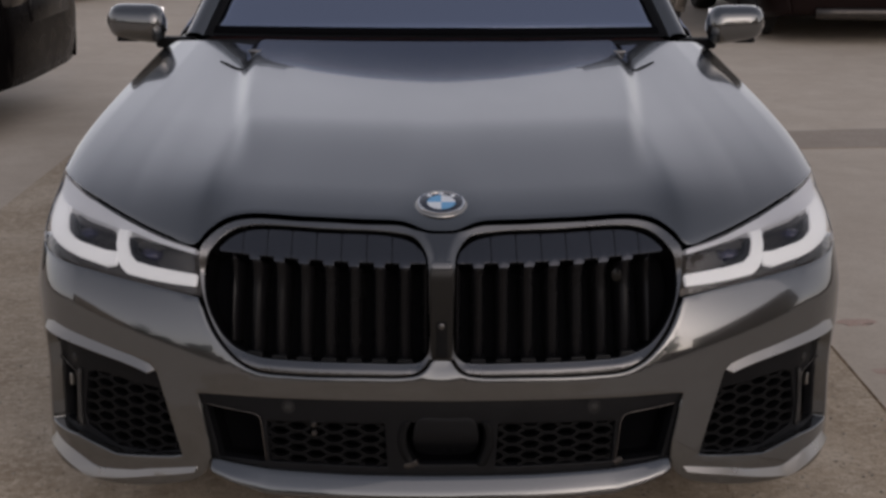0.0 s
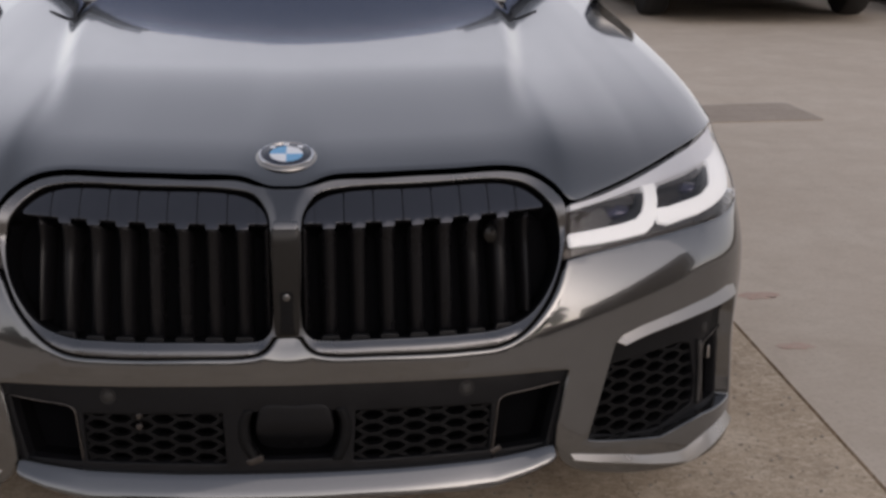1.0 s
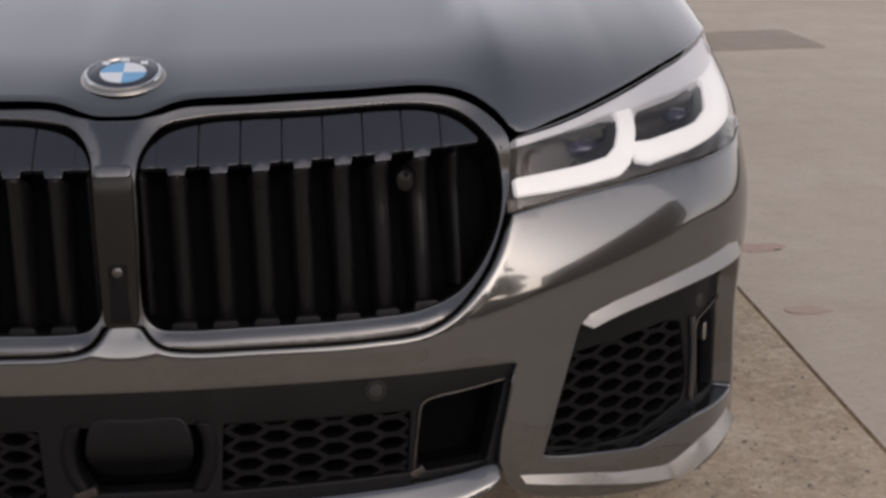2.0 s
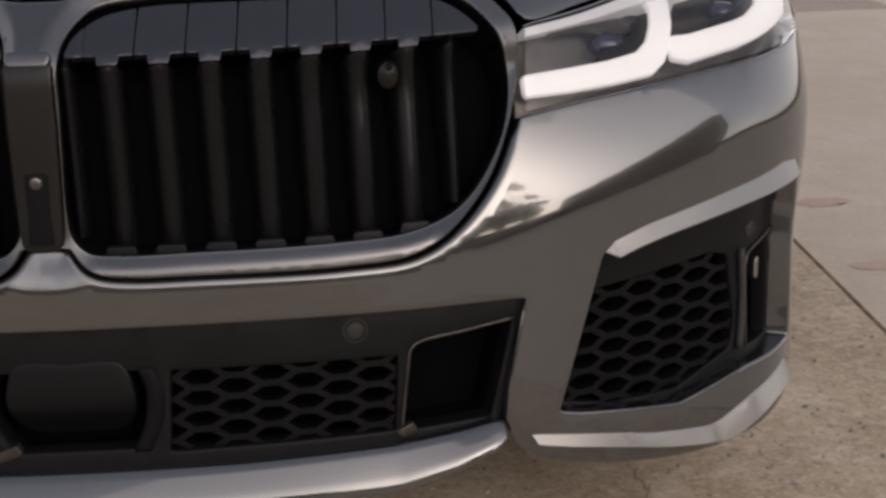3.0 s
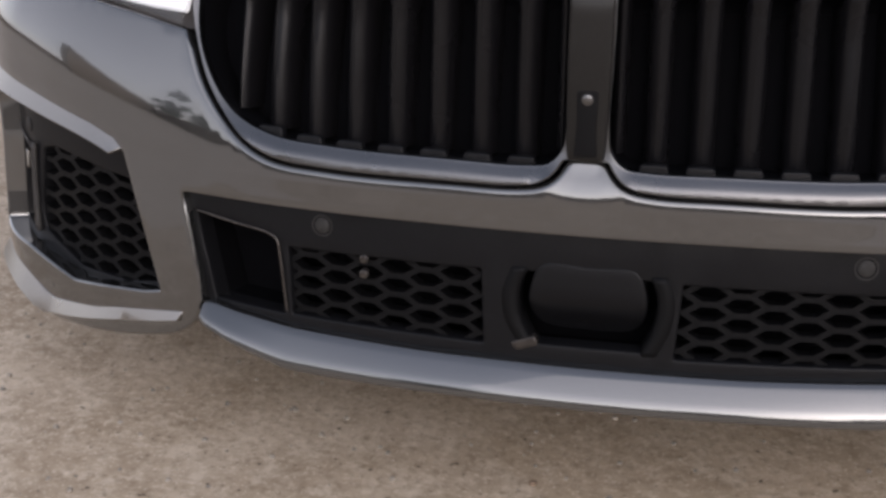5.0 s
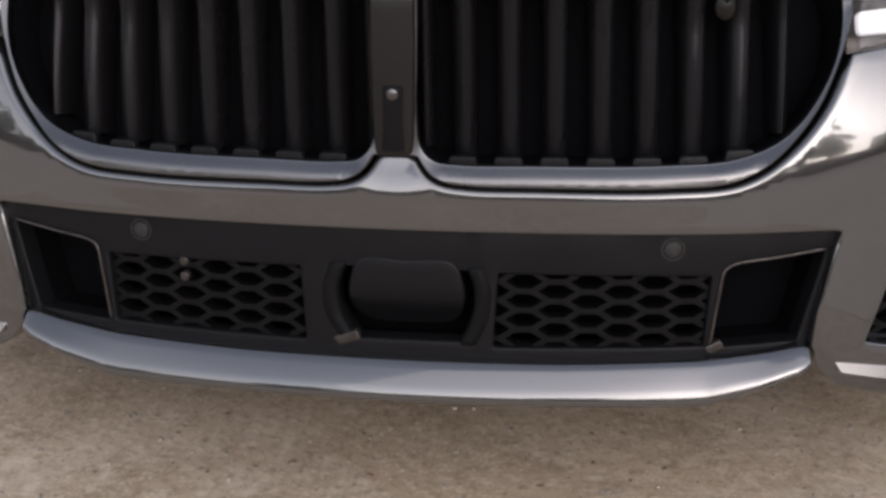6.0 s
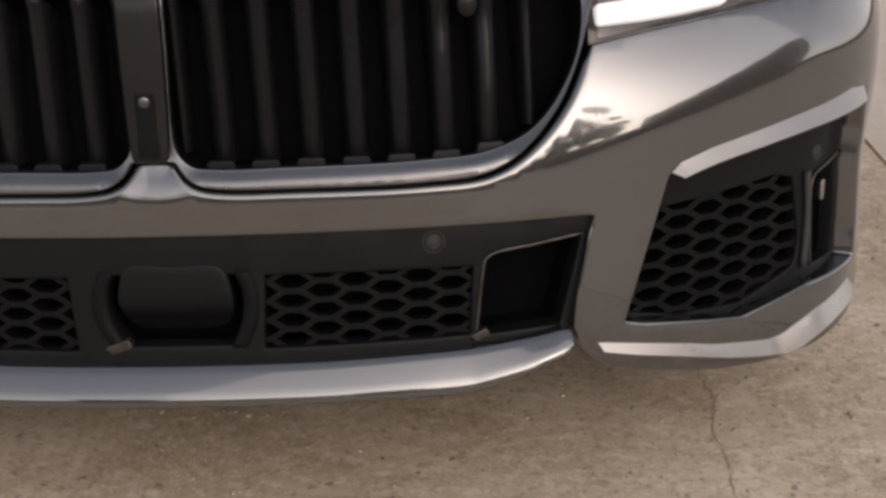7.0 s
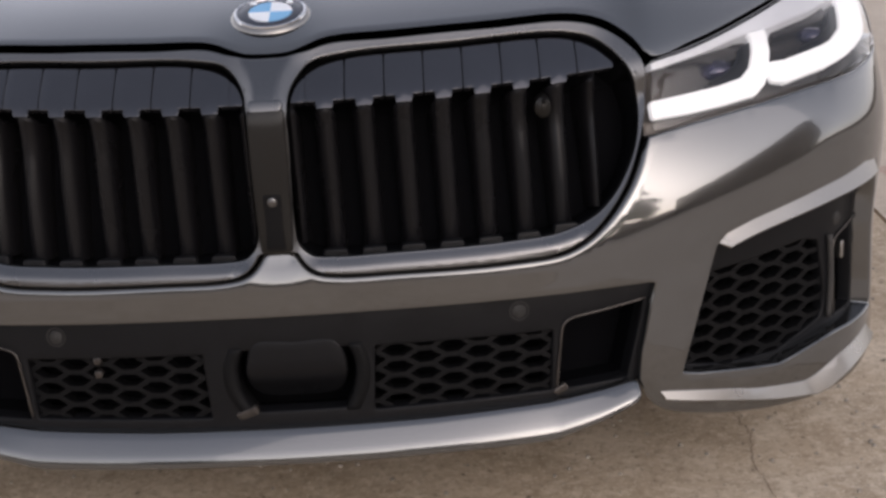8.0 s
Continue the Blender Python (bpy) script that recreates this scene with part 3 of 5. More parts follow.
def bumper_push(q):
    """The tongue below the middle bar leans back."""
    return -0.012 * np.clip((q[:, 1] - 0.450) / 0.030, 0, 1.2) * np.clip(1.4 - np.abs(q[:, 0]) / 0.045, 0, 1)


bumper_half += spline([(.605, .6055), (.73, .6185), (.83, .6280), (.89, .6315), (.96, .639), (1.035, .652)], step=0.02)
bumper_half += [(1.09, .642), (1.15, .638), (1.215, .635), (1.22, .58), (1.222, .52), (1.20, .42), (1.187, .34), (1.19, .27), (1.19, .205)]
bumper_half += spline([(1.12, .20), (1.0, .186), (.93, .170), (.81, .149), (.72, .157), (.60, .182), (.548, .199), (.522, .222), (.512, .25)], step=0.02)
bumper_half += spline([(.516, .29), (.533, .375)], step=0.02) + [(.5385, .391), (.535, .3965), (.527, .398)]
bumper_half += spline([(.42, .399), (.30, .400), (.15, .401), (0, .401)], step=0.02)
bumper = skin("front_bumper", PAINT, car, both(bumper_half), [FOG, flip(FOG)], off=bumper_push, round_edge=bumper_round, depth=0.035, grid=0.012,
              label="glossy dark grey painted front bumper")

# grille surround with the middle bar, raised bead on its crest
_rim = np.concatenate([np.array(KIDNEY) * (1 - f) + np.roll(np.array(KIDNEY), -1, 0) * f for f in np.arange(0, 1, 0.125)])


def frame_push(q):
    """The surround slopes inwards to the two openings."""
    q = np.abs(np.asarray(q) * np.array((1.0, 1.0)))
    gap = np.sqrt(((q[:, None, :] - _rim[None]) ** 2).sum(-1)).min(1)
    return 0.003 - 0.010 * np.clip(1 - gap / 0.0125, 0, 1)


grille = leaning_skin("grille_frame", SATIN, car, both(FRAME_HALF), frame_push, 0.012, "satin grey metal twin grille surround", [KIDNEY, flip(KIDNEY)], 0.005)
strip = [(-.0225, .688), (.0225, .688), (.0228, .62), (.0215, .55), (.0205, .515), (.0190, .4955), (-.0190, .4955), (-.0205, .515), (-.0215, .55), (-.0228, .62)]
skin("centre_strip", BARMAT, grille, rounded([(a, b, .003) for a, b in strip], 0.008), off=0.0075, round_edge=0.003, depth=0.012, grid=0.01, label="dark graphite strip between the openings")
tip = [(-.0200, .6890), (.0200, .6890), (.0215, .6975), (-.0215, .6975)]
skin("bar_tip", SATIN, grille, rounded([(a, b, .003) for a, b in tip], 0.006), off=0.0078, round_edge=0.003, depth=0.010, grid=0.01, label="bright lower edge of the satin bar")
recess = [(-.0115, .575), (.0115, .575), (.0105, .53), (.0130, .4985), (-.0130, .4985), (-.0105, .53)]
skin("camera_recess", PLASTIC, grille, rounded([(a, b, .003) for a, b in recess], 0.008), off=0.0090, round_edge=0.001, depth=0.002, grid=0.01, label="black recess below the camera")
cam_eye = on_nose([(0.0, 0.566)], 0.008)[0]
bm = lathe_bm([(0.0, 0.004), (0.004, 0.004), (0.0065, 0.003), (0.0075, -0.002), (0.0075, -0.008)], 20)
bmesh.ops.rotate(bm, matrix=Matrix.Rotation(radians(90), 3, "X"), verts=bm.verts)
bmesh.ops.translate(bm, vec=tuple(cam_eye), verts=bm.verts)
part("front_camera", bm, SATIN, grille, "small round parking camera")


def slat_bm(u, width, lo, hi, mirror=1):
    """One upright grille slat with a rounded front and a top that leans back."""
    zs = np.unique(np.concatenate([np.linspace(lo, hi, 18), [0.688, 0.6925, 0.6935, 0.70]]))
    zs = zs[(zs >= lo) & (zs <= hi)]
    prof = [(-.5, -.066), (-.5, -.036), (-.40, -.027), (-.22, -.0205), (0, -.0182), (.22, -.0205), (.40, -.027), (.5, -.036), (.5, -.066)]
    bm = bmesh.new()
    rows = []
    for z in zs:
        ring = []
        narrow = 1.0 if z < 0.693 else 0.6
        for a, d in prof:
            back = float(np.interp(0.688, _bz, _by) - np.interp(z, _bz, _by)) if z < 0.688 else 0.0
            p = on_nose([(mirror * (u + a * width * narrow), z)], d)[0] + np.array((0.0, back, 0.0))
            ring.append(bm.verts.new(tuple(p)))
        rows.append(ring)
    for a, b in zip(rows, rows[1:]):
        for k in range(len(prof) - 1):
            bm.faces.new((a[k], a[k + 1], b[k + 1], b[k]))
    bm.faces.new(rows[0]), bm.faces.new(rows[-1][::-1])
    return bm


def chord(poly, u):
    """Lowest and highest place of an outline at u."""
    p = np.array(poly)
    q = np.roll(p, -1, 0)
    zs = [z0 + (u - x0) / (x1 - x0) * (z1 - z0) for (x0, z0), (x1, z1) in zip(p, q) if (x0 - u) * (x1 - u) < 0]
    return min(zs), max(zs)


for side in (1, -1):
    kid = KIDNEY if side > 0 else flip(KIDNEY)
    # sloping dark panel that closes the top of the opening: one tile over each slat, with a tab that drops over its head
    top_run = np.array(spline([(.0335, .702), (.039, .720), (.061, .7370), (.105, .7475), (.25, .7497), (.42, .7455), (.466, .730), (.500, .703)], step=0.004))
    for k in range(9):
        c = 0.0795 + 0.0552 * k if k < 8 else 0.0435
        a, b = c - 0.0258, c + 0.0258
        if k == 8:
            a, b = 0.0340, 0.0515
        b = min(b, 0.502)
        crest = [(u, float(np.interp(u, top_run[:, 0], top_run[:, 1]))) for u in np.linspace(b, a, 9)]
        crest = [(u, max(z, .7085)) for u, z in crest]
        low = [(a, .7055), (c - .0115, .7055), (c - .0100, .6930), (c + .0100, .6930), (c + .0115, .7055), (b, .7055)] if k < 7 else [(a, .7055), (b, .7055)]
        tile = rounded([(u, z, 0) for u, z in low + crest], 0.008)
        skin("panel_tile", UPPER, grille, tile if side > 0 else flip(tile), off=-0.0150, round_edge=0.0012, depth=0.010, grid=0.014)
    d = np.array(kid)
    m = len(d)
    # liner round the opening, shade put into its near-black colour
    mesh_object("grille_shade_liner", np.concatenate([on_nose(d, -0.020), on_nose(d, -0.085)]), [(k, (k + 1) % m, m + (k + 1) % m, m + k) for k in range(m)], VOID, grille)
    for k in range(9):
        u = 0.0795 + 0.0552 * k if k < 8 else 0.0330
        if k == 7:
            u = 0.4620
        lo, hi = chord(KIDNEY, u)
        width = 0.030 if k < 7 else 0.018
        part("slat", slat_bm(u, width, lo + 0.001, min(hi - 0.001, 0.704), side), GLOSS, grille)
        if k < 7:
            foot = rounded([(u - .0165, lo - .002, .001), (u + .0165, lo - .002, .001), (u + .0145, lo + .0085, .003), (u - .0145, lo + .0085, .003)], 0.006)
            skin("slat_foot", TRIM, grille, foot if side > 0 else flip(foot), off=-0.0155, round_edge=0.002, depth=0.012, grid=0.01)
    # near-black sheet that draws the shade behind the slats
    skin("grille_shade_sheet", VOID, grille, kid, off=-0.074, round_edge=0.002, depth=0.01, grid=0.05)

# range sensor between the slats of one opening: an oval housing with a dark eye over it
p = on_nose([(0.386, 0.6560)], -0.016)[0]
bm = lathe_bm([(0.0, 0.006), (0.008, 0.005), (0.0115, 0.002), (0.0125, -0.020)], 24)
bmesh.ops.scale(bm, vec=(1, 1.3, 1), verts=bm.verts)
bmesh.ops.rotate(bm, matrix=Matrix.Rotation(radians(90), 3, "X"), verts=bm.verts)
bmesh.ops.translate(bm, vec=tuple(p), verts=bm.verts)
sensor = part("range_sensor", bm, BARMAT, grille, "oval grey range sensor")
bm = lathe_bm([(0.0, 0.0085), (0.0035, 0.008), (0.0045, 0.004), (0.0045, -0.002)], 16)
bmesh.ops.rotate(bm, matrix=Matrix.Rotation(radians(90), 3, "X"), verts=bm.verts)
bmesh.ops.translate(bm, vec=(p[0] + 0.002, p[1], p[2] + 0.010), verts=bm.verts)
part("sensor_eye", bm, PLASTIC, sensor, "dark eye of the sensor")

# near-black sheet behind the nose, its colour standing in for the shade there
skin("nose_shade_sheet", VOID, car, both([(0, .76), (.5, .75), (.98, .74), (1.1, .60), (1.1, .24), (.8, .19), (.4, .2), (0, .2)]), off=-0.15,
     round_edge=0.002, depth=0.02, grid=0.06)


# ---------------------------------------------------------------- lower intake
def hex_mesh(name, outline, wide, high, off, deep, bar, mat, parent, mirror, label=""):
    """A honeycomb of flat-topped cells inside an outline, as thin walls with depth."""
    lo, hi = np.array(outline).min(0), np.array(outline).max(0)
    verts, faces = [], []
    seen = set()
    pitch = 0.67 * wide
    cols = int((hi[0] - lo[0]) / pitch) + 3
    rows = int((hi[1] - lo[1]) / high) + 3
    corner = [(.5, 0), (.17, .5), (-.17, .5), (-.5, 0), (-.17, -.5), (.17, -.5)]
    for c in range(-1, cols):
        for r in range(-1, rows):
            cx, cz = lo[0] + c * pitch, lo[1] + (r + 0.5 * (c % 2)) * high
            for k in range(6):
                a = np.array((cx + corner[k][0] * wide, cz + corner[k][1] * high))
                b = np.array((cx + corner[(k + 1) % 6][0] * wide, cz + corner[(k + 1) % 6][1] * high))
                key = tuple(sorted((tuple((a * 2000).round().astype(int)), tuple((b * 2000).round().astype(int)))))
                if key in seen:
                    continue
                seen.add(key)
                ts = np.linspace(0, 1, 9)
                run = np.array([a + (b - a) * t for t in ts])
                ok = inside(run, outline)
                if ok.sum() < 2:
                    continue
                a, b = run[ok][0], run[ok][-1]
                d = (b - a) / max(np.linalg.norm(b - a), 1e-9)
                n = np.array((-d[1], d[0])) * bar / 2
                flat = [a - n, b - n, b + n, a + n]
                if mirror < 0:
                    flat = [np.array((-q[0], q[1])) for q in flat]
                s = len(verts)
                verts += on_nose(flat, off).tolist()
                wide4 = [(q - (flat[0] + flat[2]) / 2) * np.array((1.0, 1.0)) + (flat[0] + flat[2]) / 2 for q in flat]
                verts += on_nose(wide4, off - deep).tolist()
                faces += [(s, s + 1, s + 2, s + 3), (s, s + 4, s + 5, s + 1), (s + 2, s + 6, s + 7, s + 3), (s + 1, s + 5, s + 6, s + 2), (s + 3, s + 7, s + 4, s)]
    return mesh_object(name, verts, faces, mat, parent, smooth=False, label=label)


MESH_LOW = rounded([(.122, .346, .006), (.388, .343, .006), (.382, .247, .006), (.116, .244, .006)])
DUCT = rounded([(.400, .3535, .012), (.526, .3705, .006), (.521, .345, .006), (.497, .250, .006), (.384, .245, .010)])
BOX = rounded([(-.082, .349, .008), (.106, .3475, .008), (.100, .250, .010), (-.076, .250, .010)])
panel_half = [(0, .400), (.30, .399), (.535, .393), (.529, .375), (.512, .29), (.505, .245), (.48, .236), (.375, .228), (0, .226)]
panel_line = both(panel_half)
lower = skin("lower_intake_panel", TRIM, car, rounded([(a, b, 0) for a, b in panel_line], 0.015), [MESH_LOW, flip(MESH_LOW), DUCT, flip(DUCT), BOX],
             off=-0.016, round_edge=0.003, depth=0.03, grid=0.02, label="charcoal plastic lower intake panel")
for side in (1, -1):
    hex_mesh("intake_mesh", MESH_LOW, 0.060, 0.0250, -0.024, 0.020, 0.0074, PLASTIC, lower, side, "black honeycomb mesh")
    duct = DUCT if side > 0 else flip(DUCT)
    rim_line = spline([(.524, .3698), (.46, .3615), (.412, .3552), (.4005, .3480), (.395, .32), (.3865, .252)], step=0.008)
    tube_on_nose("duct_rim", LAMP_IN, lower, [(side * a, b) for a, b in rim_line], 0.0022, -0.0145, label="thin grey duct rim")
    # end of the duct, its depth of shade given by near-black colour
    skin("duct_shade_back", VOID, lower, duct, off=-0.135, round_edge=0.002, depth=0.01, grid=0.05)
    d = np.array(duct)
    # tunnel walls of the brake duct, coloured near-black for the shade inside
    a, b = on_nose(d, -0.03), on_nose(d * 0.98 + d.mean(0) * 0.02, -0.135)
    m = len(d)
    mesh_object("duct_shade_wall", np.concatenate([a, b]), [(k, (k + 1) % m, m + (k + 1) % m, m + k) for k in range(m)], VOID, lower)
    # parking sensor
    pos = on_nose([(side * .336, .375)], -0.016)[0]
    nn = nose_normal(side * .336, .375)
    turn = Vector(nn).to_track_quat("Z", "Y").to_matrix().to_4x4()
    bm = lathe_bm([(0.0, 0.0022), (0.0085, 0.0022), (0.0100, 0.0012), (0.0102, -0.001), (0.0122, -0.001), (0.0125, 0.0016), (0.0142, 0.0016), (0.0150, -0.002)], 28)
    bmesh.ops.transform(bm, matrix=Matrix.Translation(pos) @ turn, verts=bm.verts)
    part("parking_sensor", bm, SENSOR, lower, "round matt grey parking sensor")
back = [(-.53, .39), (.53, .39), (.49, .24), (-.49, .24)]
# near-black sheet painted as the shade behind the lower mesh
skin("intake_shade_sheet", VOID, lower, rounded([(a, b, 0) for a, b in back], 0.05), off=-0.09, round_edge=0.002, depth=0.01, grid=0.05)

# intake floor, darkened by colour as if in shade
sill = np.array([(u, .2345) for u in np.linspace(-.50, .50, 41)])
mesh_object("intake_shade_floor", np.concatenate([on_nose(sill, -0.020), on_nose(sill, -0.10)]), loft_faces(2, len(sill)), VOID, lower)

# radar cover between two curved brackets
def cover_push(q):
    """Level with the panel at its head, falling back towards its foot."""
    return -0.0150 - 0.045 * np.clip((0.318 - q[:, 1]) / 0.055, 0, 1) ** 1.5


skin("radar_cover", TRIM, lower, spline([(-.047, .3530), (.010, .3535), (.067, .3520), (.0775, .328), (.0785, .300), (.066, .273), (.010, .266), (-.046, .273), (-.0585, .300), (-.0575, .328)],
     closed=True, step=0.008), off=cover_push, round_edge=0.004, depth=0.03, grid=0.012, label="plain dark radar cover")
for us in ((-.076, -.086, -.083, -.063), (.096, .106, .103, .088)):
    line = spline([(us[0], .350), (us[1], .322), (us[2], .284), (us[3], .250)], step=0.008)
    c = np.array(line)
    w = 0.0115
    ring = []
    for dx, off in ((-w, -.050), (-w, -.018), (-w * .6, -.0125), (w * .6, -.0125), (w, -.018), (w, -.050)):
        ring.append(on_nose(c + np.array((dx, 0)), off))
    rows = len(c)
    verts = np.stack(ring, 1).reshape(-1, 3)
    mesh_object("bracket", verts, loft_faces(rows, 6) + [tuple(range(6)), tuple(range((rows - 1) * 6, rows * 6))], PLASTIC, lower, label="curved black bracket")
skin("bracket_tip", LAMP_IN, lower, rounded([(-.082, .2515, .002), (-.054, .2615, .002), (-.050, .2535, .002), (-.074, .2445, .002)]), off=-0.012,
     round_edge=0.002, depth=0.012, grid=0.02, label="bright metal bracket tip")
skin("bracket_tip", LAMP_IN, lower, rounded([(.381, .249, .002), (.398, .257, .002), (.402, .2505, .002), (.388, .2435, .002)]), off=-0.010,
     round_edge=0.002, depth=0.012, grid=0.02, label="bright metal bracket tip")
for z in (.3375, .3175):
    pos = on_nose([(-.2795, z)], -0.018)[0]
    bm = lathe_bm([(0.0, 0.003), (0.0045, 0.0028), (0.0062, 0.001), (0.0065, -0.008)], 12)
    bmesh.ops.rotate(bm, matrix=Matrix.Rotation(radians(90), 3, "X"), verts=bm.verts)
    bmesh.ops.translate(bm, vec=tuple(pos), verts=bm.verts)
    part("screw", bm, LAMP_IN, lower, "bright metal screw head")

# front lip: a ledge that leans forward below the intake
LIP_U = np.concatenate([np.linspace(0, .36, 19), [.372, .380, .3855, .391, .400], np.linspace(.415, .497, 7), [.5045]])
LIP_TOP = np.interp(LIP_U, [0, .20, .375, .46, .499, .5045], [.231, .2315, .2355, .2445, .2515, .2490])
LIP_LOW = np.interp(LIP_U, [0, .20, .36, .380, .391, .44, .497, .5045], [.1835, .1838, .1842, .1858, .1888, .2020, .2215, .2265])
# section from the top edge down: share of the height and distance off the nose
LIP_CUT = [(-.12, -.035), (.00, -.006), (.03, -.003), (.20, .0028), (.40, .0086), (.56, .0136), (.66, .0160), (.74, .0174), (.86, .0188), (.95, .0191), (.99, .0176), (1.0, .0146), (.99, -.030)]


def fin_push(q):
    q = np.asarray(q)
    top = np.interp(np.abs(q[:, 0]), [.633, .648, .69, .80, .905], [.437, .4490, .462, .4825, .4990])
    return -0.003 + 0.60 * np.clip(top - q[:, 1], 0, 0.03)


def trim_push(q):
    """The lower trim leans forward towards its bottom edge."""
    q = np.asarray(q)
    top = np.interp(np.abs(q[:, 0]), [.540, .600, .655, .735, .785, .850, .932], [.226, .215, .204, .187, .181, .204, .224])
    return 0.001 + 0.50 * np.clip(top - q[:, 1], 0, 0.03)


def build_lip():
    """A ledge of two facets that leans forward below the intake, with a rolled lower edge."""
    us = np.concatenate([-LIP_U[:0:-1], LIP_U])
    tops, lows = np.concatenate([LIP_TOP[:0:-1], LIP_TOP]), np.concatenate([LIP_LOW[:0:-1], LIP_LOW])
    verts = []
    for u, hi, lo in zip(us, tops, lows):
        for share, off in LIP_CUT:
            thin = min(1.0, (hi - lo) / .036)
            verts.append(on_nose([(u, hi - (hi - lo) * share)], off * thin if off > 0 else off)[0])
    cols = len(LIP_CUT)
    faces = loft_faces(len(us), cols, True) + [tuple(range(cols)), tuple(range((len(us) - 1) * cols, len(us) * cols))]
    ob = mesh_object("front_lip", verts, faces, PAINT, bumper, label="grey painted front lip")
    ob.data.set_sharp_from_angle(angle=radians(35))


build_lip()

# ---------------------------------------------------------------- corner intakes
for side in (1, -1):
    def sided(line):
        return line if side > 0 else flip(line)

    def way(line):
        return [(side * a, b) for a, b in line]

    MESH_FOG = rounded([(.598, .384, .008), (.80, .401, .012), (.832, .392, .014), (.845, .30, .01), (.840, .262, .02), (.752, .229, .03), (.66, .233, .02), (.582, .249, .008)])
    SLOT = rounded([(.866, .385, .012), (.945, .40, .012), (.954, .30, .01), (.952, .252, .008), (.868, .254, .008)])
    back_line = rounded([(.566, .240, .004), (.626, .434, .006), (.69, .464, .01), (.91, .5025, .01), (.970, .48, .02), (.974, .28, .02), (.968, .236, .01), (.735, .213, .03), (.60, .234, .02)])
    panel = skin("corner_intake_panel", TRIM, bumper, sided(back_line), [sided(MESH_FOG), sided(SLOT)], off=-0.030, round_edge=0.003, depth=0.02, grid=0.02,
                 label="black plastic corner intake panel")
    hex_mesh("intake_mesh", MESH_FOG, 0.060, 0.0262, -0.034, 0.022, 0.0078, PLASTIC, panel, side, "black honeycomb mesh")
    # sheet behind the corner mesh, near-black in place of real shade
    skin("intake_shade_sheet", VOID, panel, sided(back_line), off=-0.085, round_edge=0.002, depth=0.01, grid=0.06)
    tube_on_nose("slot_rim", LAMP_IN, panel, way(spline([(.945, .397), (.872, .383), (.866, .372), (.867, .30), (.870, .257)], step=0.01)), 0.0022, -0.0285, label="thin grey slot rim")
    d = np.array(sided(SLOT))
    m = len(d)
    # slot walls carry the shade of the slot in their colour
    mesh_object("slot_shade_wall", np.concatenate([on_nose(d, -0.036), on_nose(d, -0.084)]), [(k, (k + 1) % m, m + (k + 1) % m, m + k) for k in range(m)], VOID, panel)
    tube_on_nose("divider", DIVIDER, panel, way(spline([(.853, .392), (.857, .33), (.852, .258)], step=0.01)), 0.0050, -0.027, label="upright grey divider")
    skin("side_reflector", BRIGHT, panel, sided(rounded([(.897, .368, .003), (.904, .369, .003), (.902, .345, .003), (.895, .344, .003)])), off=-0.028, round_edge=0.002, depth=0.01,
         grid=0.02, label="small glossy strip")
    pos = on_nose([(side * .876, .412)], -0.030)[0]
    turn = Vector(nose_normal(side * .876, .412)).to_track_quat("Z", "Y").to_matrix().to_4x4()
    bm = lathe_bm([(0.0, 0.0025), (0.0085, 0.0022), (0.0105, 0.001), (0.0115, -0.002)], 24)
    bmesh.ops.transform(bm, matrix=Matrix.Translation(pos) @ turn, verts=bm.verts)
    part("parking_sensor", bm, SENSOR, panel, "round matt grey parking sensor")
    fin = spline([(.634, .436), (.647, .4490), (.69, .462), (.80, .4825), (.905, .4990)], step=0.012)
    fin_low = spline([(.930, .4780), (.905, .4745), (.80, .4595), (.70, .4430), (.668, .4350), (.648, .4285)], step=0.012)
    leaning_skin("bright_fin", BRIGHT, bumper, sided(fin + [(.925, .4990), (.935, .493)] + fin_low), fin_push, 0.035,
         label="bright satin trim fin over the corner intake")
    trim_top = spline([(.5400, .2260), (.600, .2150), (.655, .2040)], step=0.012) + spline([(.735, .1870), (.782, .1805), (.800, .1840)], step=0.008) + spline([(.850, .2040), (.932, .2240)], step=0.012)
    trim_low = spline([(.944, .2060), (.868, .1830), (.815, .1640)], step=0.012) + spline([(.795, .1605), (.735, .1705), (.655, .1900)], step=0.012) + spline([(.590, .2045), (.5460, .2150)], step=0.012)
    leaning_skin("lower_trim", BRIGHT, bumper, sided(trim_top + trim_low), trim_push, 0.03, label="bright lower trim edge")
    sill = np.array(spline([(.575, .243), (.66, .228), (.735, .219), (.84, .243), (.955, .246)], step=0.02))
    # corner intake floor, shade likewise put into the colour
    mesh_object("intake_shade_floor", np.concatenate([on_nose(way(sill.tolist()), -0.032), on_nose(way(sill.tolist()), -0.10)]), loft_faces(2, len(sill)), VOID, panel)

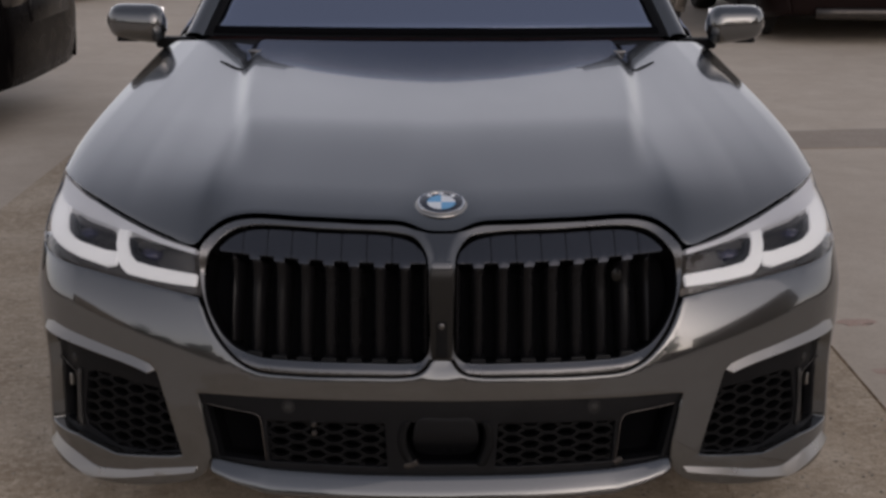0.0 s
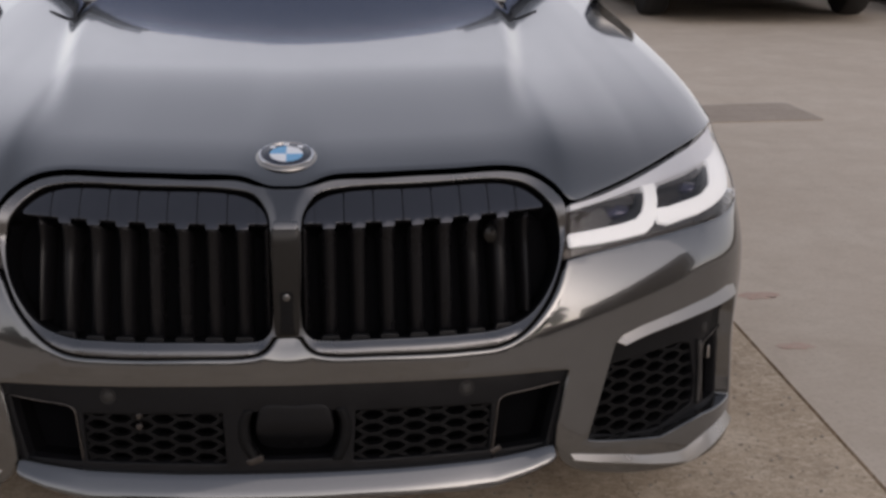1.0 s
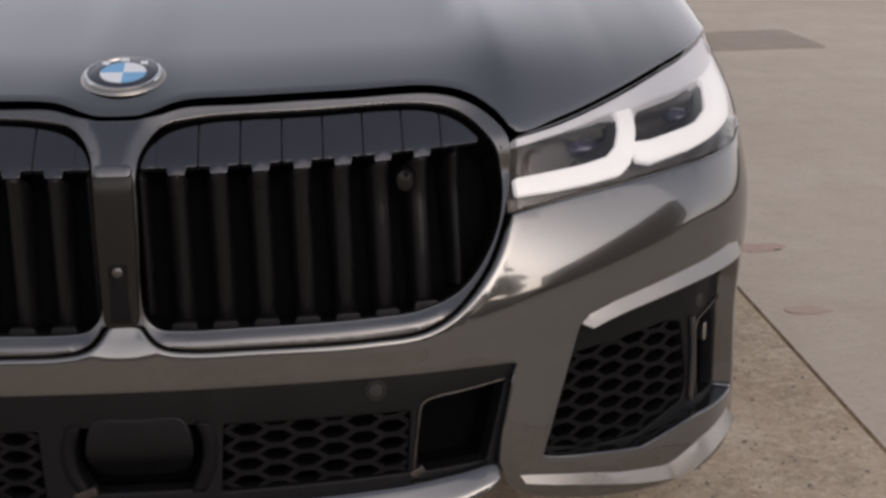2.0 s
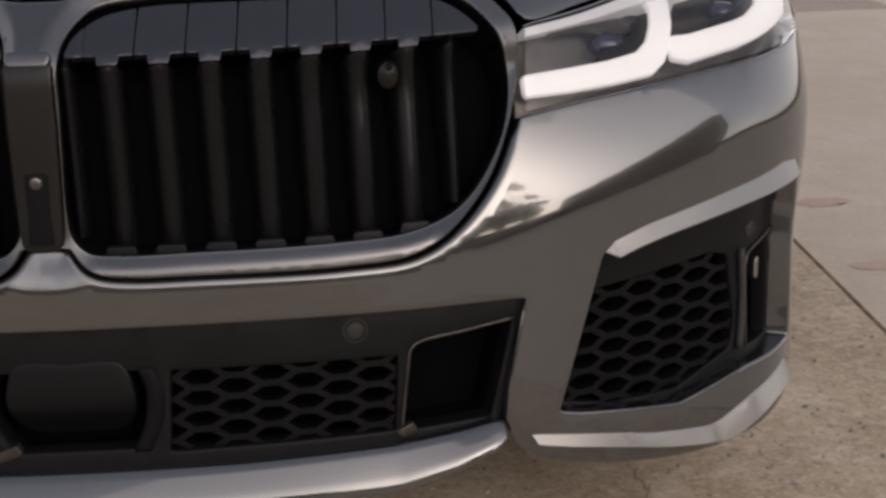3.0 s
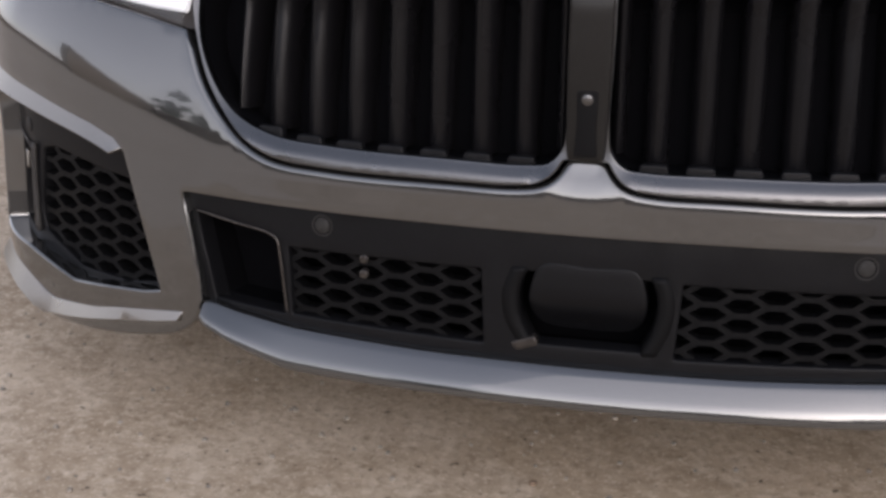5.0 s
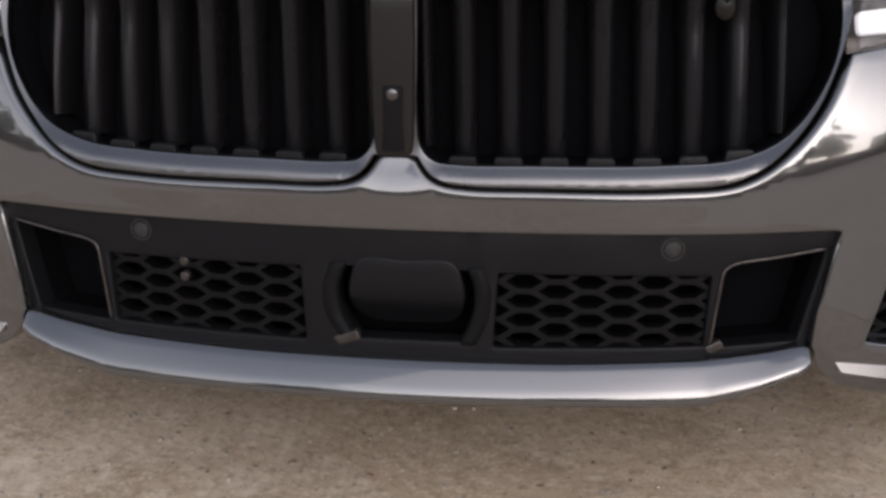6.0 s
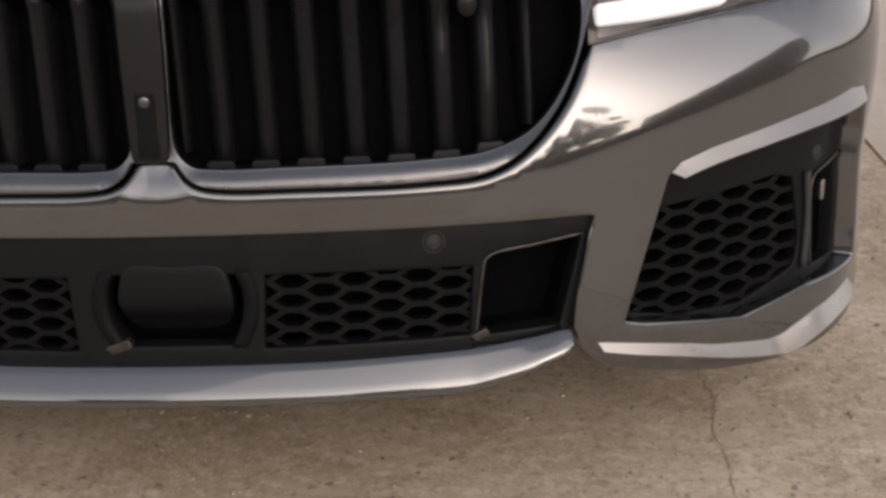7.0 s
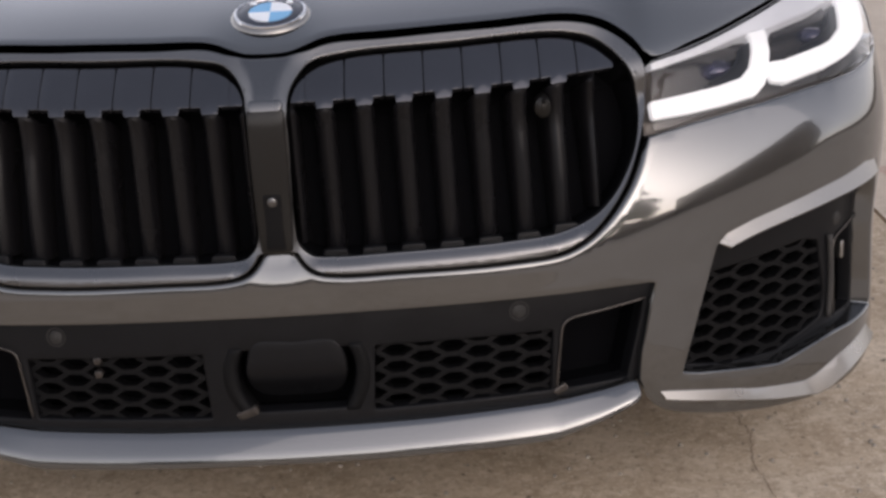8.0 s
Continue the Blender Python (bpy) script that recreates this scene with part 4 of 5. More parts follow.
# ---------------------------------------------------------------- headlights
for side in (1, -1):
    def sided(line):
        return line if side > 0 else flip(line)

    lamp_line = spline(LAMP_LOW, step=0.012)[:-1] + spline([(1.02, .656), (1.045, .69), (1.05, .74), (1.02, .767)], step=0.012)[:-1] + spline(LAMP_TOP, step=0.012)
    lamp = skin("headlight", LAMP_IN, car, sided(lamp_line), off=-0.034, round_edge=0.002, depth=0.05, grid=0.02, label="smoked headlight with white light bars")
    brow = spline([(1.035, .755), (1.015, .7645), (.95, .7585), (.838, .7430), (.728, .7230), (.615, .7035), (.548, .6955)], step=0.012)
    brow += spline([(.5475, .6870), (.62, .6960), (.705, .7090), (.745, .7120), (.80, .7180), (.885, .7265), (.955, .7290), (1.03, .742)], step=0.012)
    skin("brow", BROW, lamp, sided(brow), off=-0.006, round_edge=0.002, depth=0.03, grid=0.012, label="frosted white upper light guide")
    bar_a = rounded([(.5435, .6420, .003), (.600, .6455, .02), (.650, .6490, .02), (.690, .6550, .008), (.7060, .6670, .008), (.7150, .6880, .006), (.7180, .7060, .002), (.7420, .7080, .002), (.7400, .6860, .01),
                     (.7320, .6600, .01), (.7240, .6455, .01), (.708, .6345, .012), (.657, .6290, .02), (.600, .6250, .02), (.5455, .6235, .003)], 0.006)
    bar_b = rounded([(.7385, .6680, .002), (.765, .6680, .01), (.807, .6735, .02), (.853, .6800, .010), (.884, .6910, .010), (.9080, .7240, .003), (1.0120, .7360, .006), (1.0120, .7020, .02), (.960, .6720, .016), (.880, .6590, .02),
                     (.815, .6510, .01), (.760, .6430, .006), (.7390, .6480, .004)], 0.006)
    bezel_a = rounded([(.7160, .7000, .002), (.6990, .6975, .003), (.6920, .6780, .006), (.668, .6660, .006), (.642, .6590, .002), (.648, .6500, .002), (.690, .6550, .006), (.7060, .6670, .006), (.7150, .6880, .004)], 0.006)
    bezel_b = rounded([(.9020, .7170, .002), (.8800, .7150, .003), (.8640, .7010, .006), (.838, .6910, .006), (.800, .6830, .002), (.807, .6740, .002), (.853, .6800, .006), (.884, .6910, .006), (.9010, .7110, .004)], 0.006)
    for bezel in (bezel_a, bezel_b):
        skin("bezel", GLOSS, lamp, sided(bezel), off=-0.011, round_edge=0.002, depth=0.02, grid=0.01, label="gloss black inner bezel")
    skin("light_bar", LED, lamp, sided(bar_a), off=-0.006, round_edge=0.003, depth=0.009, grid=0.01, label="white hooked running light")
    skin("light_bar", LED, lamp, sided(bar_b), off=-0.006, round_edge=0.003, depth=0.009, grid=0.01, label="white hooked running light")
    for u, z, r in ((.660, .679, .020), (.832, .703, .017)):
        pos = on_nose([(side * u, z)], -0.030)[0]
        bm = lathe_bm([(0.0, 0.014), (r * .5, 0.0125), (r * .85, 0.008), (r, 0.0), (r * 1.12, 0.001), (r * 1.2, -0.006)], 28)
        bmesh.ops.scale(bm, vec=(1.25, 0.72, 1), verts=bm.verts)
        bmesh.ops.rotate(bm, matrix=Matrix.Rotation(radians(90), 3, "X"), verts=bm.verts)
        bmesh.ops.translate(bm, vec=tuple(pos), verts=bm.verts)
        part("projector_lens", bm, LENS, lamp, "dark violet-tinted projector lens")
        skin("lens_shelf", LAMP_IN, lamp, sided(rounded([(u - .07, z + .012, .004), (u + .045, z + .020, .004), (u + .045, z + .012, .004), (u - .07, z + .006, .004)])), off=-0.020, round_edge=0.002,
             depth=0.015, grid=0.02)
    cover = skin("lamp_cover", PANE, lamp, sided(lamp_line), off=0.002, round_edge=0.002, depth=0.006, grid=0.02, label="clear lamp cover")
    cover.visible_shadow = False

# ---------------------------------------------------------------- bonnet
HOOD_EDGE = spline([(0, .7535), (.03, .7547), (.0475, .7590), (.082, .7682), (.18, .7705), (.30, .7705), (.428, .7680), (.480, .7560), (.520, .7315), (.5460, .7065),
                    (.615, .7145), (.728, .7345), (.838, .7545), (.95, .7675), (1.03, .7735)], step=0.012)
REAR_U = [0, .30, .55, .64, .72, .85, .95, 1.03]
REAR_X = [0, .275, .52, .60, .665, .765, .835, .885]
REAR_Y = [1.60, 1.605, 1.63, 1.64, 1.655, 1.68, 1.72, 1.75]
REAR_Z = [.960, .960, .961, .962, .965, .968, .966, .956]


def smooth01(t):
    t = np.clip(t, 0, 1)
    return t * t * (3 - 2 * t)


def hood_point(u, z, t):
    """Place on the bonnet: from its front edge at (u, z) back by t in 0..1."""
    a = abs(u)
    f = on_nose([(a, z)], 0.0)[0]
    r = np.array([np.interp(a, REAR_U, REAR_X), np.interp(a, REAR_U, REAR_Y), np.interp(a, REAR_U, REAR_Z)])
    share = 0.235
    power = 12.0 - 6.0 * smooth01((a - 0.45) / 0.5)
    g = share * (1 - (1 - t) ** power) + (1 - share) * t
    # the dips of the front edge beside the grille die out quickly
    level = float(np.interp(a, [0, .30, .45, .55, .64, .73, .84, 1.03], [.7535, .757, .757, .754, .749, .748, .757, .7735]))
    zf = level + (f[2] - level) * math.exp(-t / 0.055)
    y = f[1] + (r[1] - f[1]) * t
    x = f[0] + (r[0] - f[0]) * (t ** 0.9)
    zz = zf + (r[2] - level) * g
    # shallow fold lines that run from the windscreen towards the grille
    xc = 0.475 + 0.10 * smooth01((y - 0.25) / 1.2)
    fade = smooth01((t - 0.10) / 0.30)
    zz += 0.020 * fade * (1 - smooth01((x - xc + 0.028) / 0.056))
    zz += 0.006 * fade * math.exp(-((x - xc - 0.14) / 0.10) ** 2)
    return (math.copysign(x, u) if u else 0.0, y, zz)


cols = HOOD_EDGE
full = [(-u, z) for u, z in cols[:0:-1]] + cols
ts = np.concatenate([np.linspace(0, 0.12, 14), np.linspace(0.14, 1.0, 46)])
verts = []
for k, t in enumerate(ts):
    verts += [hood_point(u, z, t) for u, z in full]
n = len(full)
rows = len(ts)
faces = loft_faces(rows, n)
# front edge turned under
under = []
for d, back in ((0.0004, 0.0003), (0.003, 0.002), (0.007, 0.03)):
    for (u, z) in full:
        p = on_nose([(u, z - (0.0015 if d < 0.006 else 0.0))], -d)[0]
        under.append((p[0], p[1] + back, p[2] - d * 0.2))
base = len(verts)
faces += [(k, k + 1, base + k + 1, base + k) for k in range(n - 1)]
for r in range(2):
    faces += [(base + r * n + k, base + r * n + k + 1, base + (r + 1) * n + k + 1, base + (r + 1) * n + k) for k in range(n - 1)]
hood = mesh_object("bonnet", verts + under, faces, PAINT, car, label="glossy grey bonnet with two fold lines")
hood.data.set_sharp_from_angle(angle=radians(40))

# badge: dark ring and four quarters, set in a shallow dish
badge_at = Vector(hood_point(0.0, .7535, 0.060))
ahead_pt = Vector(hood_point(0.0, .7535, 0.085))
tilt = (ahead_pt - badge_at).normalized()
nrm = Vector((1, 0, 0)).cross(tilt).normalized()
badge_m = Matrix.Translation(badge_at + nrm * 0.0005) @ Matrix((Vector((1, 0, 0)), tilt, nrm)).transposed().to_4x4()


def disc_part(name, prof, mat, parent, label=""):
    bm = lathe_bm([(r * 1.24, h) for r, h in prof], 40)
    bmesh.ops.transform(bm, matrix=badge_m, verts=bm.verts)
    return part(name, bm, mat, parent, label)


badge = disc_part("badge", [(0.0, 0.0035), (0.0385, 0.0035), (0.0405, 0.0045), (0.0425, 0.0035), (0.0455, 0.001), (0.047, -0.002)], BRIGHT, hood, "round enamel badge with blue and white quarters")
disc_part("badge_ring", [(0.0255, 0.0042), (0.0262, 0.0050), (0.0375, 0.0050), (0.0385, 0.0042), (0.0385, 0.0030), (0.0255, 0.0030)], BLACK_EN, badge, "dark enamel ring")
disc_part("badge_rim", [(0.0385, 0.0040), (0.0390, 0.0060), (0.0405, 0.0066), (0.0418, 0.0058), (0.0425, 0.0030)], CHROME, badge, "chrome rim")
for q in range(4):
    bm = bmesh.new()
    arc = [(0, 0)] + [(0.0315 * math.cos(a), 0.0315 * math.sin(a)) for a in (math.pi / 2 * q + math.pi / 2 * i / 10 for i in range(11))]
    up = [bm.verts.new((x, y, 0.0052)) for x, y in arc]
    dn = [bm.verts.new((x, y, 0.0030)) for x, y in arc]
    bm.faces.new(up)
    for k in range(len(arc)):
        bm.faces.new((up[k], dn[k], dn[(k + 1) % len(arc)], up[(k + 1) % len(arc)]))
    bmesh.ops.transform(bm, matrix=badge_m, verts=bm.verts)
    part("badge_quarter", bm, WHITE_EN if q % 2 == 0 else BLUE_EN, badge, "white enamel quarter" if q % 2 == 0 else "blue enamel quarter")

# three pale marks on the upper half of the ring
for deg in (48, 90, 132):
    bm = box_bm((0.010, 0.0095, 0.0012), (0.0395 * math.cos(radians(deg)), 0.0395 * math.sin(radians(deg)), 0.0054), 0.0003, 1, Matrix.Identity(4))
    bmesh.ops.transform(bm, matrix=badge_m, verts=bm.verts)
    part("badge_mark", bm, WHITE_EN, badge, "pale mark on the ring")

# black plastic cowl between the bonnet and the windscreen
cow = []
us = np.linspace(-.78, .78, 41)
for t in np.linspace(0, 1, 5):
    for x in us:
        a = abs(x)
        cow.append((x * (1 - 0.02 * t), 1.585 + 0.06 * (a / .78) ** 2 + 0.12 * t, 0.958 + 0.014 * t - 0.004 * (a / .78) ** 2))
mesh_object("cowl", cow, loft_faces(5, len(us)), PLASTIC, car, label="black plastic cowl below the windscreen")
for side in (1, -1):
    # dark slit and a washer jet on the bonnet's rear corner
    bm = bmesh.new()
    rows_ = []
    for k in range(7):
        f = k / 6
        u, t = .610 + .100 * f, .770 + .055 * f
        z = float(np.interp(u, [q[0] for q in HOOD_EDGE], [q[1] for q in HOOD_EDGE]))
        w = 0.0115 * math.sin(math.pi * min(1, max(0.06, f * 0.94 + 0.03)))
        ring = []
        for d, h in ((-w, .0005), (-w * .5, .003), (w * .5, .003), (w, .0005)):
            p = hood_point(side * u, z, t + d)
            ring.append(bm.verts.new((p[0], p[1], p[2] + h)))
        rows_.append(ring)
    for a, b in zip(rows_, rows_[1:]):
        for q in range(3):
            bm.faces.new((a[q], a[q + 1], b[q + 1], b[q]))
    part("bonnet_slit", bm, PLASTIC, hood, "black slit at the bonnet corner")
    p = hood_point(side * .60, .7115, .90)
    part("washer_jet", box_bm((0.040, 0.022, 0.010), (p[0], p[1], p[2] + 0.002), 0.004), SATIN, hood, "small washer jet")

# ---------------------------------------------------------------- fenders, doors, roof and tail
WHEEL_F, WHEEL_R, WHEEL_Z, ARCH = 0.90, 3.97, 0.345, 0.375


def flank(y):
    """Half width of the body side."""
    return 0.958 + 0.010 * math.exp(-((y - 0.95) / 0.35) ** 2) + 0.008 * math.exp(-((y - 3.95) / 0.4) ** 2) - 0.16 * max(0.0, (y - 4.2) / 0.95) ** 2.4


def belt(y):
    """Height of the shoulder line."""
    return float(np.interp(y, [0.66, 0.80, 1.015, 1.225, 1.38, 1.54, 1.75, 3.0, 4.2, 5.1], [0.770, 0.805, 0.850, 0.8825, 0.904, 0.925, 0.950, 0.975, 0.995, 0.985]))


def low_edge(y):
    z = 0.175
    for c in (WHEEL_F, WHEEL_R):
        if abs(y - c) < ARCH:
            z = max(z, WHEEL_Z + math.sqrt(ARCH**2 - (y - c) ** 2))
    return z


def side_panel(name, y0, y1, side, parent, label, top_line=None, slant=0.0):
    """A body-side panel from the shoulder down to the sill or the wheel arch."""
    ys = np.linspace(y0, y1, max(8, int((y1 - y0) / 0.02)))
    verts = []
    cols = 15
    for y in ys:
        zt, zl, w = belt(y), low_edge(y), flank(y)
        xt = float(np.interp(y, [0.66, 1.75, 4.2, 5.1], [0.944, 0.885, 0.875, 0.80])) if top_line is None else top_line(y)
        for k in range(cols):
            s = k / (cols - 1)
            z = zt - (zt - zl) * s
            # shoulder roll, light crease, tucked sill
            roll = math.exp(-((zt - z) / 0.035))
            x = w - (w - xt) * roll - 0.05 * max(0, (0.40 - z) / 0.25) ** 2 * (0.4 if zl > 0.2 else 1) - 0.006 * math.sin(math.pi * np.clip((z - 0.5) / 0.35, 0, 1))
            verts.append((side * x, y + slant * (s - 0.5), z))
    faces = loft_faces(len(ys), cols)
    n0 = len(verts)
    # inner face gives the panel its thickness
    verts += [(x - side * 0.022, y, z) for x, y, z in verts[:n0]]
    faces += [tuple(n0 + i for i in f[::-1]) for f in loft_faces(len(ys), cols)]
    r = len(ys)
    rim = [(k, k + 1) for k in range(cols - 1)] + [((r - 1) * cols + k, (r - 1) * cols + k + 1) for k in range(cols - 1)]
    rim += [(k * cols, (k + 1) * cols) for k in range(r - 1)] + [(k * cols + cols - 1, (k + 1) * cols + cols - 1) for k in range(r - 1)]
    faces += [(a, b, n0 + b, n0 + a) for a, b in rim]
    ob = mesh_object(name, verts, faces, PAINT, parent, label=label)
    ob.data.set_sharp_from_angle(angle=radians(40))
    return ob


def wheel(parent, side, y, radius=0.345, mat_rim=None):
    w = new("wheel")
    w.parent = parent
    w.matrix_basis = pose(side * 0.835, y, radius, 0, 90 * side, 0)
    me_t = lathe_bm([(0.245, -0.11), (0.30, -0.118), (radius - 0.02, -0.112), (radius - 0.004, -0.085), (radius, 0.0), (radius - 0.004, 0.085), (radius - 0.02, 0.112), (0.30, 0.118), (0.245, 0.11)], 48)
    part("tyre", me_t, RUBBER, w, "black rubber tyre")
    bm = lathe_bm([(0.246, -0.10), (0.246, 0.098), (0.238, 0.104), (0.228, 0.095), (0.224, 0.05), (0.224, -0.10)], 48)
    part("rim", bm, mat_rim or ALLOY, w, "alloy rim")
    for k in range(5):
        b = box_bm((0.20, 0.040, 0.026), (0.128, 0, 0.07), 0.008)
        bmesh.ops.rotate(b, matrix=Matrix.Rotation(2 * math.pi * k / 5, 3, "Z"), verts=b.verts)
        part("spoke", b, mat_rim or ALLOY, w)
    part("hub", lathe_bm([(0.0, 0.092), (0.03, 0.09), (0.045, 0.08), (0.05, 0.03)], 24), mat_rim or ALLOY, w)
    part("brake_disc", lathe_bm([(0.05, 0.0), (0.19, 0.0), (0.19, -0.02), (0.05, -0.02)], 32), LAMP_IN, w)
    return w


def panel_loft(name, mat, parent, rows, label="", thick=0.0):
    """A sheet through rows of points; a sheet with thickness gets an inner face."""
    cols = len(rows[0])
    verts = [tuple(p) for r in rows for p in r]
    faces = loft_faces(len(rows), cols)
    ob = mesh_object(name, verts, faces, mat, parent, label=label)
    if thick:
        m = ob.modifiers.new("thickness", "SOLIDIFY")
        m.thickness, m.offset = thick, 0
    return ob


for side in (1, -1):
    side_panel("front_wing", 0.665, 1.645, side, car, "grey painted front wing", slant=-0.07)
    d = side_panel("front_door", 1.655, 2.755, side, car, "grey painted front door")
    part("door_handle", box_bm((0.022, 0.20, 0.026), (side * 0.955, 2.58, 0.84), 0.009), PAINT, d)
    d = side_panel("rear_door", 2.765, 3.62, side, car, "grey painted rear door")
    part("door_handle", box_bm((0.022, 0.20, 0.026), (side * 0.955, 3.45, 0.86), 0.009), PAINT, d)
    side_panel("rear_wing", 3.63, 5.02, side, car, "grey painted rear wing")
    for y in (WHEEL_F, WHEEL_R):
        wheel(car, side, y)
        # dark liner over the wheel
        ring = []
        for k in range(13):
            a = math.pi * k / 12
            for x in (0.93, 0.62):
                ring.append((side * x, y + (ARCH + 0.01) * math.cos(a), WHEEL_Z + (ARCH + 0.01) * math.sin(a)))
        mesh_object("wheel_liner", ring, loft_faces(13, 2), VOID, car)
    # pillars and side glass
    A0, A1, C1, C0 = np.array((.800, 1.80, .975)), np.array((.610, 2.56, 1.405)), np.array((.600, 3.85, 1.40)), np.array((.760, 4.50, 1.03))
    rows_ = []
    for t in np.linspace(0, 1, 12):
        c = A0 + (A1 - A0) * t + np.array((0, 0, 0.035 * math.sin(math.pi * t)))
        rows_.append([(side * (c[0] + dx), c[1] + dy, c[2] + dz) for dx, dy, dz in ((-.030, -.022, .0), (-.012, -.030, .012), (.022, -.012, .012), (.045, .03, -.004), (.030, .05, -.02), (-.02, .02, -.02), (-.030, -.022, .0))])
    panel_loft("pillar", PAINT, car, rows_, "grey windscreen pillar")
    rows_ = []
    for t in np.linspace(0, 1, 12):
        c = A0 + (A1 - A0) * t + np.array((0, 0, 0.035 * math.sin(math.pi * t)))
        rows_.append([(side * (c[0] + dx), c[1] + dy, c[2] + dz) for dx, dy, dz in ((-.058, -.020, -.002), (-.045, -.0275, .004), (-.028, -.026, .003), (-.030, -.012, -.006))])
    panel_loft("windscreen_seal", PLASTIC, car, rows_, "black windscreen seal")
    rows_ = []
    for y in np.linspace(1.90, 4.40, 20):
        zt = float(np.interp(y, [1.90, 2.56, 3.2, 3.85, 4.40], [1.03, 1.40, 1.435, 1.395, 1.06]))
        xt = float(np.interp(y, [1.90, 2.56, 3.85, 4.40], [.80, .645, .635, .77]))
        zb = belt(y) + 0.005
        xb = .872
        rows_.append([(side * (xb + (xt - xb) * s + 0.012 * math.sin(math.pi * s)), y, zb + (zt - zb) * s) for s in np.linspace(0, 1, 7)])
    panel_loft("side_glass", SCREEN, car, rows_, "dark tinted side glass", 0.004)
    # mirror: cap, foot and glass
    mir = new("door_mirror")
    mir.parent = car
    tagged(mir, "grey door mirror with black underside")
    bm = bmesh.new()
    rings = []
    stations = np.linspace(0, 1, 14)
    for s in stations:
        x = 0.885 + 0.195 * s
        swell = (1 - (2 * s - 1) ** 6) ** 0.5 if 0 < s < 1 else 0.0
        swell = max(swell, 0.30)
        zc, hh = 1.018 + 0.010 * s, (0.066 - 0.010 * s) * swell
        yc, dd = 1.735 + 0.03 * s, 0.060 * swell
        rings.append([bm.verts.new((side * x, yc - dd * math.cos(a) * (1.0 if math.cos(a) > 0 else 0.75), zc + hh * math.copysign(abs(math.sin(a)) ** 0.75, math.sin(a)))) for a in (2 * math.pi * k / 20 for k in range(20))])
    for a, b in zip(rings, rings[1:]):
        for k in range(20):
            bm.faces.new((a[k], a[(k + 1) % 20], b[(k + 1) % 20], b[k]))
    bm.faces.new(rings[0]), bm.faces.new(rings[-1])
    part("mirror_cap", bm, PAINT, mir, "grey painted mirror cap")
    bm = box_bm((0.130, 0.060, 0.014), (side * .985, 1.760, .969), 0.006)
    part("mirror_base", bm, PLASTIC, mir, "black mirror underside")
    bm = box_bm((0.13, 0.05, 0.035), (side * .865, 1.79, .955), 0.010)
    part("mirror_foot", bm, PLASTIC, mir, "black mirror foot")
    part("mirror_glass", box_bm((0.165, 0.004, 0.095), (side * .985, 1.795, 1.022), 0.001), CHROME, mir, "mirror glass")

# windscreen, roof, rear glass
WS_X, WS_BASE = np.linspace(-1, 1, 25), 0.765
rows_ = []
for t in np.linspace(0, 1, 14):
    half = 0.765 + (0.588 - 0.765) * t
    rows_.append([(half * s, 1.705 + 0.10 * s * s + (2.47 - 1.705) * t + 0.02 * s * s * t, 0.985 - 0.005 * s * s + (1.425 - 0.985) * t + 0.045 * math.sin(math.pi * t * 0.9) - 0.018 * s * s * t) for s in WS_X])
screen = panel_loft("windscreen", SCREEN, car, rows_, "large raked windscreen reflecting the sky", 0.005)
screen.visible_shadow = False
rows_ = []
for t in (0.0, 0.012, 0.024, 0.035):
    half = 0.765 + (0.588 - 0.765) * t
    rows_.append([(half * s, 1.705 + 0.10 * s * s + 0.765 * t - 0.006, 0.985 - 0.005 * s * s + 0.44 * t + 0.045 * math.sin(math.pi * t * 0.9) + 0.005) for s in WS_X])
panel_loft("screen_band", VOID, car, rows_, "black printed band along the glass", 0.002)
rows_ = []
for y0, dz in ((1.692, -.004), (1.700, .003), (1.716, .009), (1.722, .004)):
    rows_.append([(0.775 * s, y0 + 0.10 * s * s, 0.985 + dz - 0.005 * s * s) for s in WS_X])
panel_loft("screen_base_seal", PLASTIC, car, rows_, "black seal along the windscreen base")
rows_ = []
for y in np.linspace(2.47, 3.95, 16):
    zc = float(np.interp(y, [2.47, 3.0, 3.5, 3.95], [1.428, 1.465, 1.455, 1.405]))
    rows_.append([(0.645 * s, y + 0.10 * s * s * (1 if y < 3 else -0.6), zc - 0.030 * abs(s) ** 2.5) for s in np.linspace(-1, 1, 19)])
panel_loft("roof", PAINT, car, rows_, "grey painted roof", 0.01)
rows_ = []
for t in np.linspace(0, 1, 10):
    half = 0.60 + 0.13 * t
    rows_.append([(half * s, 3.95 + 0.68 * t - 0.06 * s * s, 1.405 - 0.36 * t + 0.03 * math.sin(math.pi * t) - 0.02 * s * s) for s in np.linspace(-1, 1, 15)])
panel_loft("rear_glass", SCREEN, car, rows_, "dark tinted rear window", 0.005)
rows_ = []
for t in np.linspace(0, 1, 16):
    y = 4.62 + 0.50 * min(1, t * 1.5) + 0.03 * max(0, t - 0.66) * 3
    z = 1.045 - 0.01 * t if t < 0.66 else 1.035 - 0.30 * (t - 0.66) * 3
    rows_.append([(0.80 * s, y - 0.16 * s**4, z - 0.05 * s**4) for s in np.linspace(-1, 1, 17)])
panel_loft("boot_lid", PAINT, car, rows_, "grey painted boot lid", 0.01)
rows_ = []
for z in np.linspace(0.20, 0.72, 12):
    rows_.append([(0.92 * s, 5.12 - 0.22 * s**4 - 0.05 * ((z - 0.5) / 0.3) ** 2 + 0.03, z) for s in np.linspace(-1, 1, 25)])
panel_loft("rear_bumper", PAINT, car, rows_, "grey painted rear bumper", 0.012)
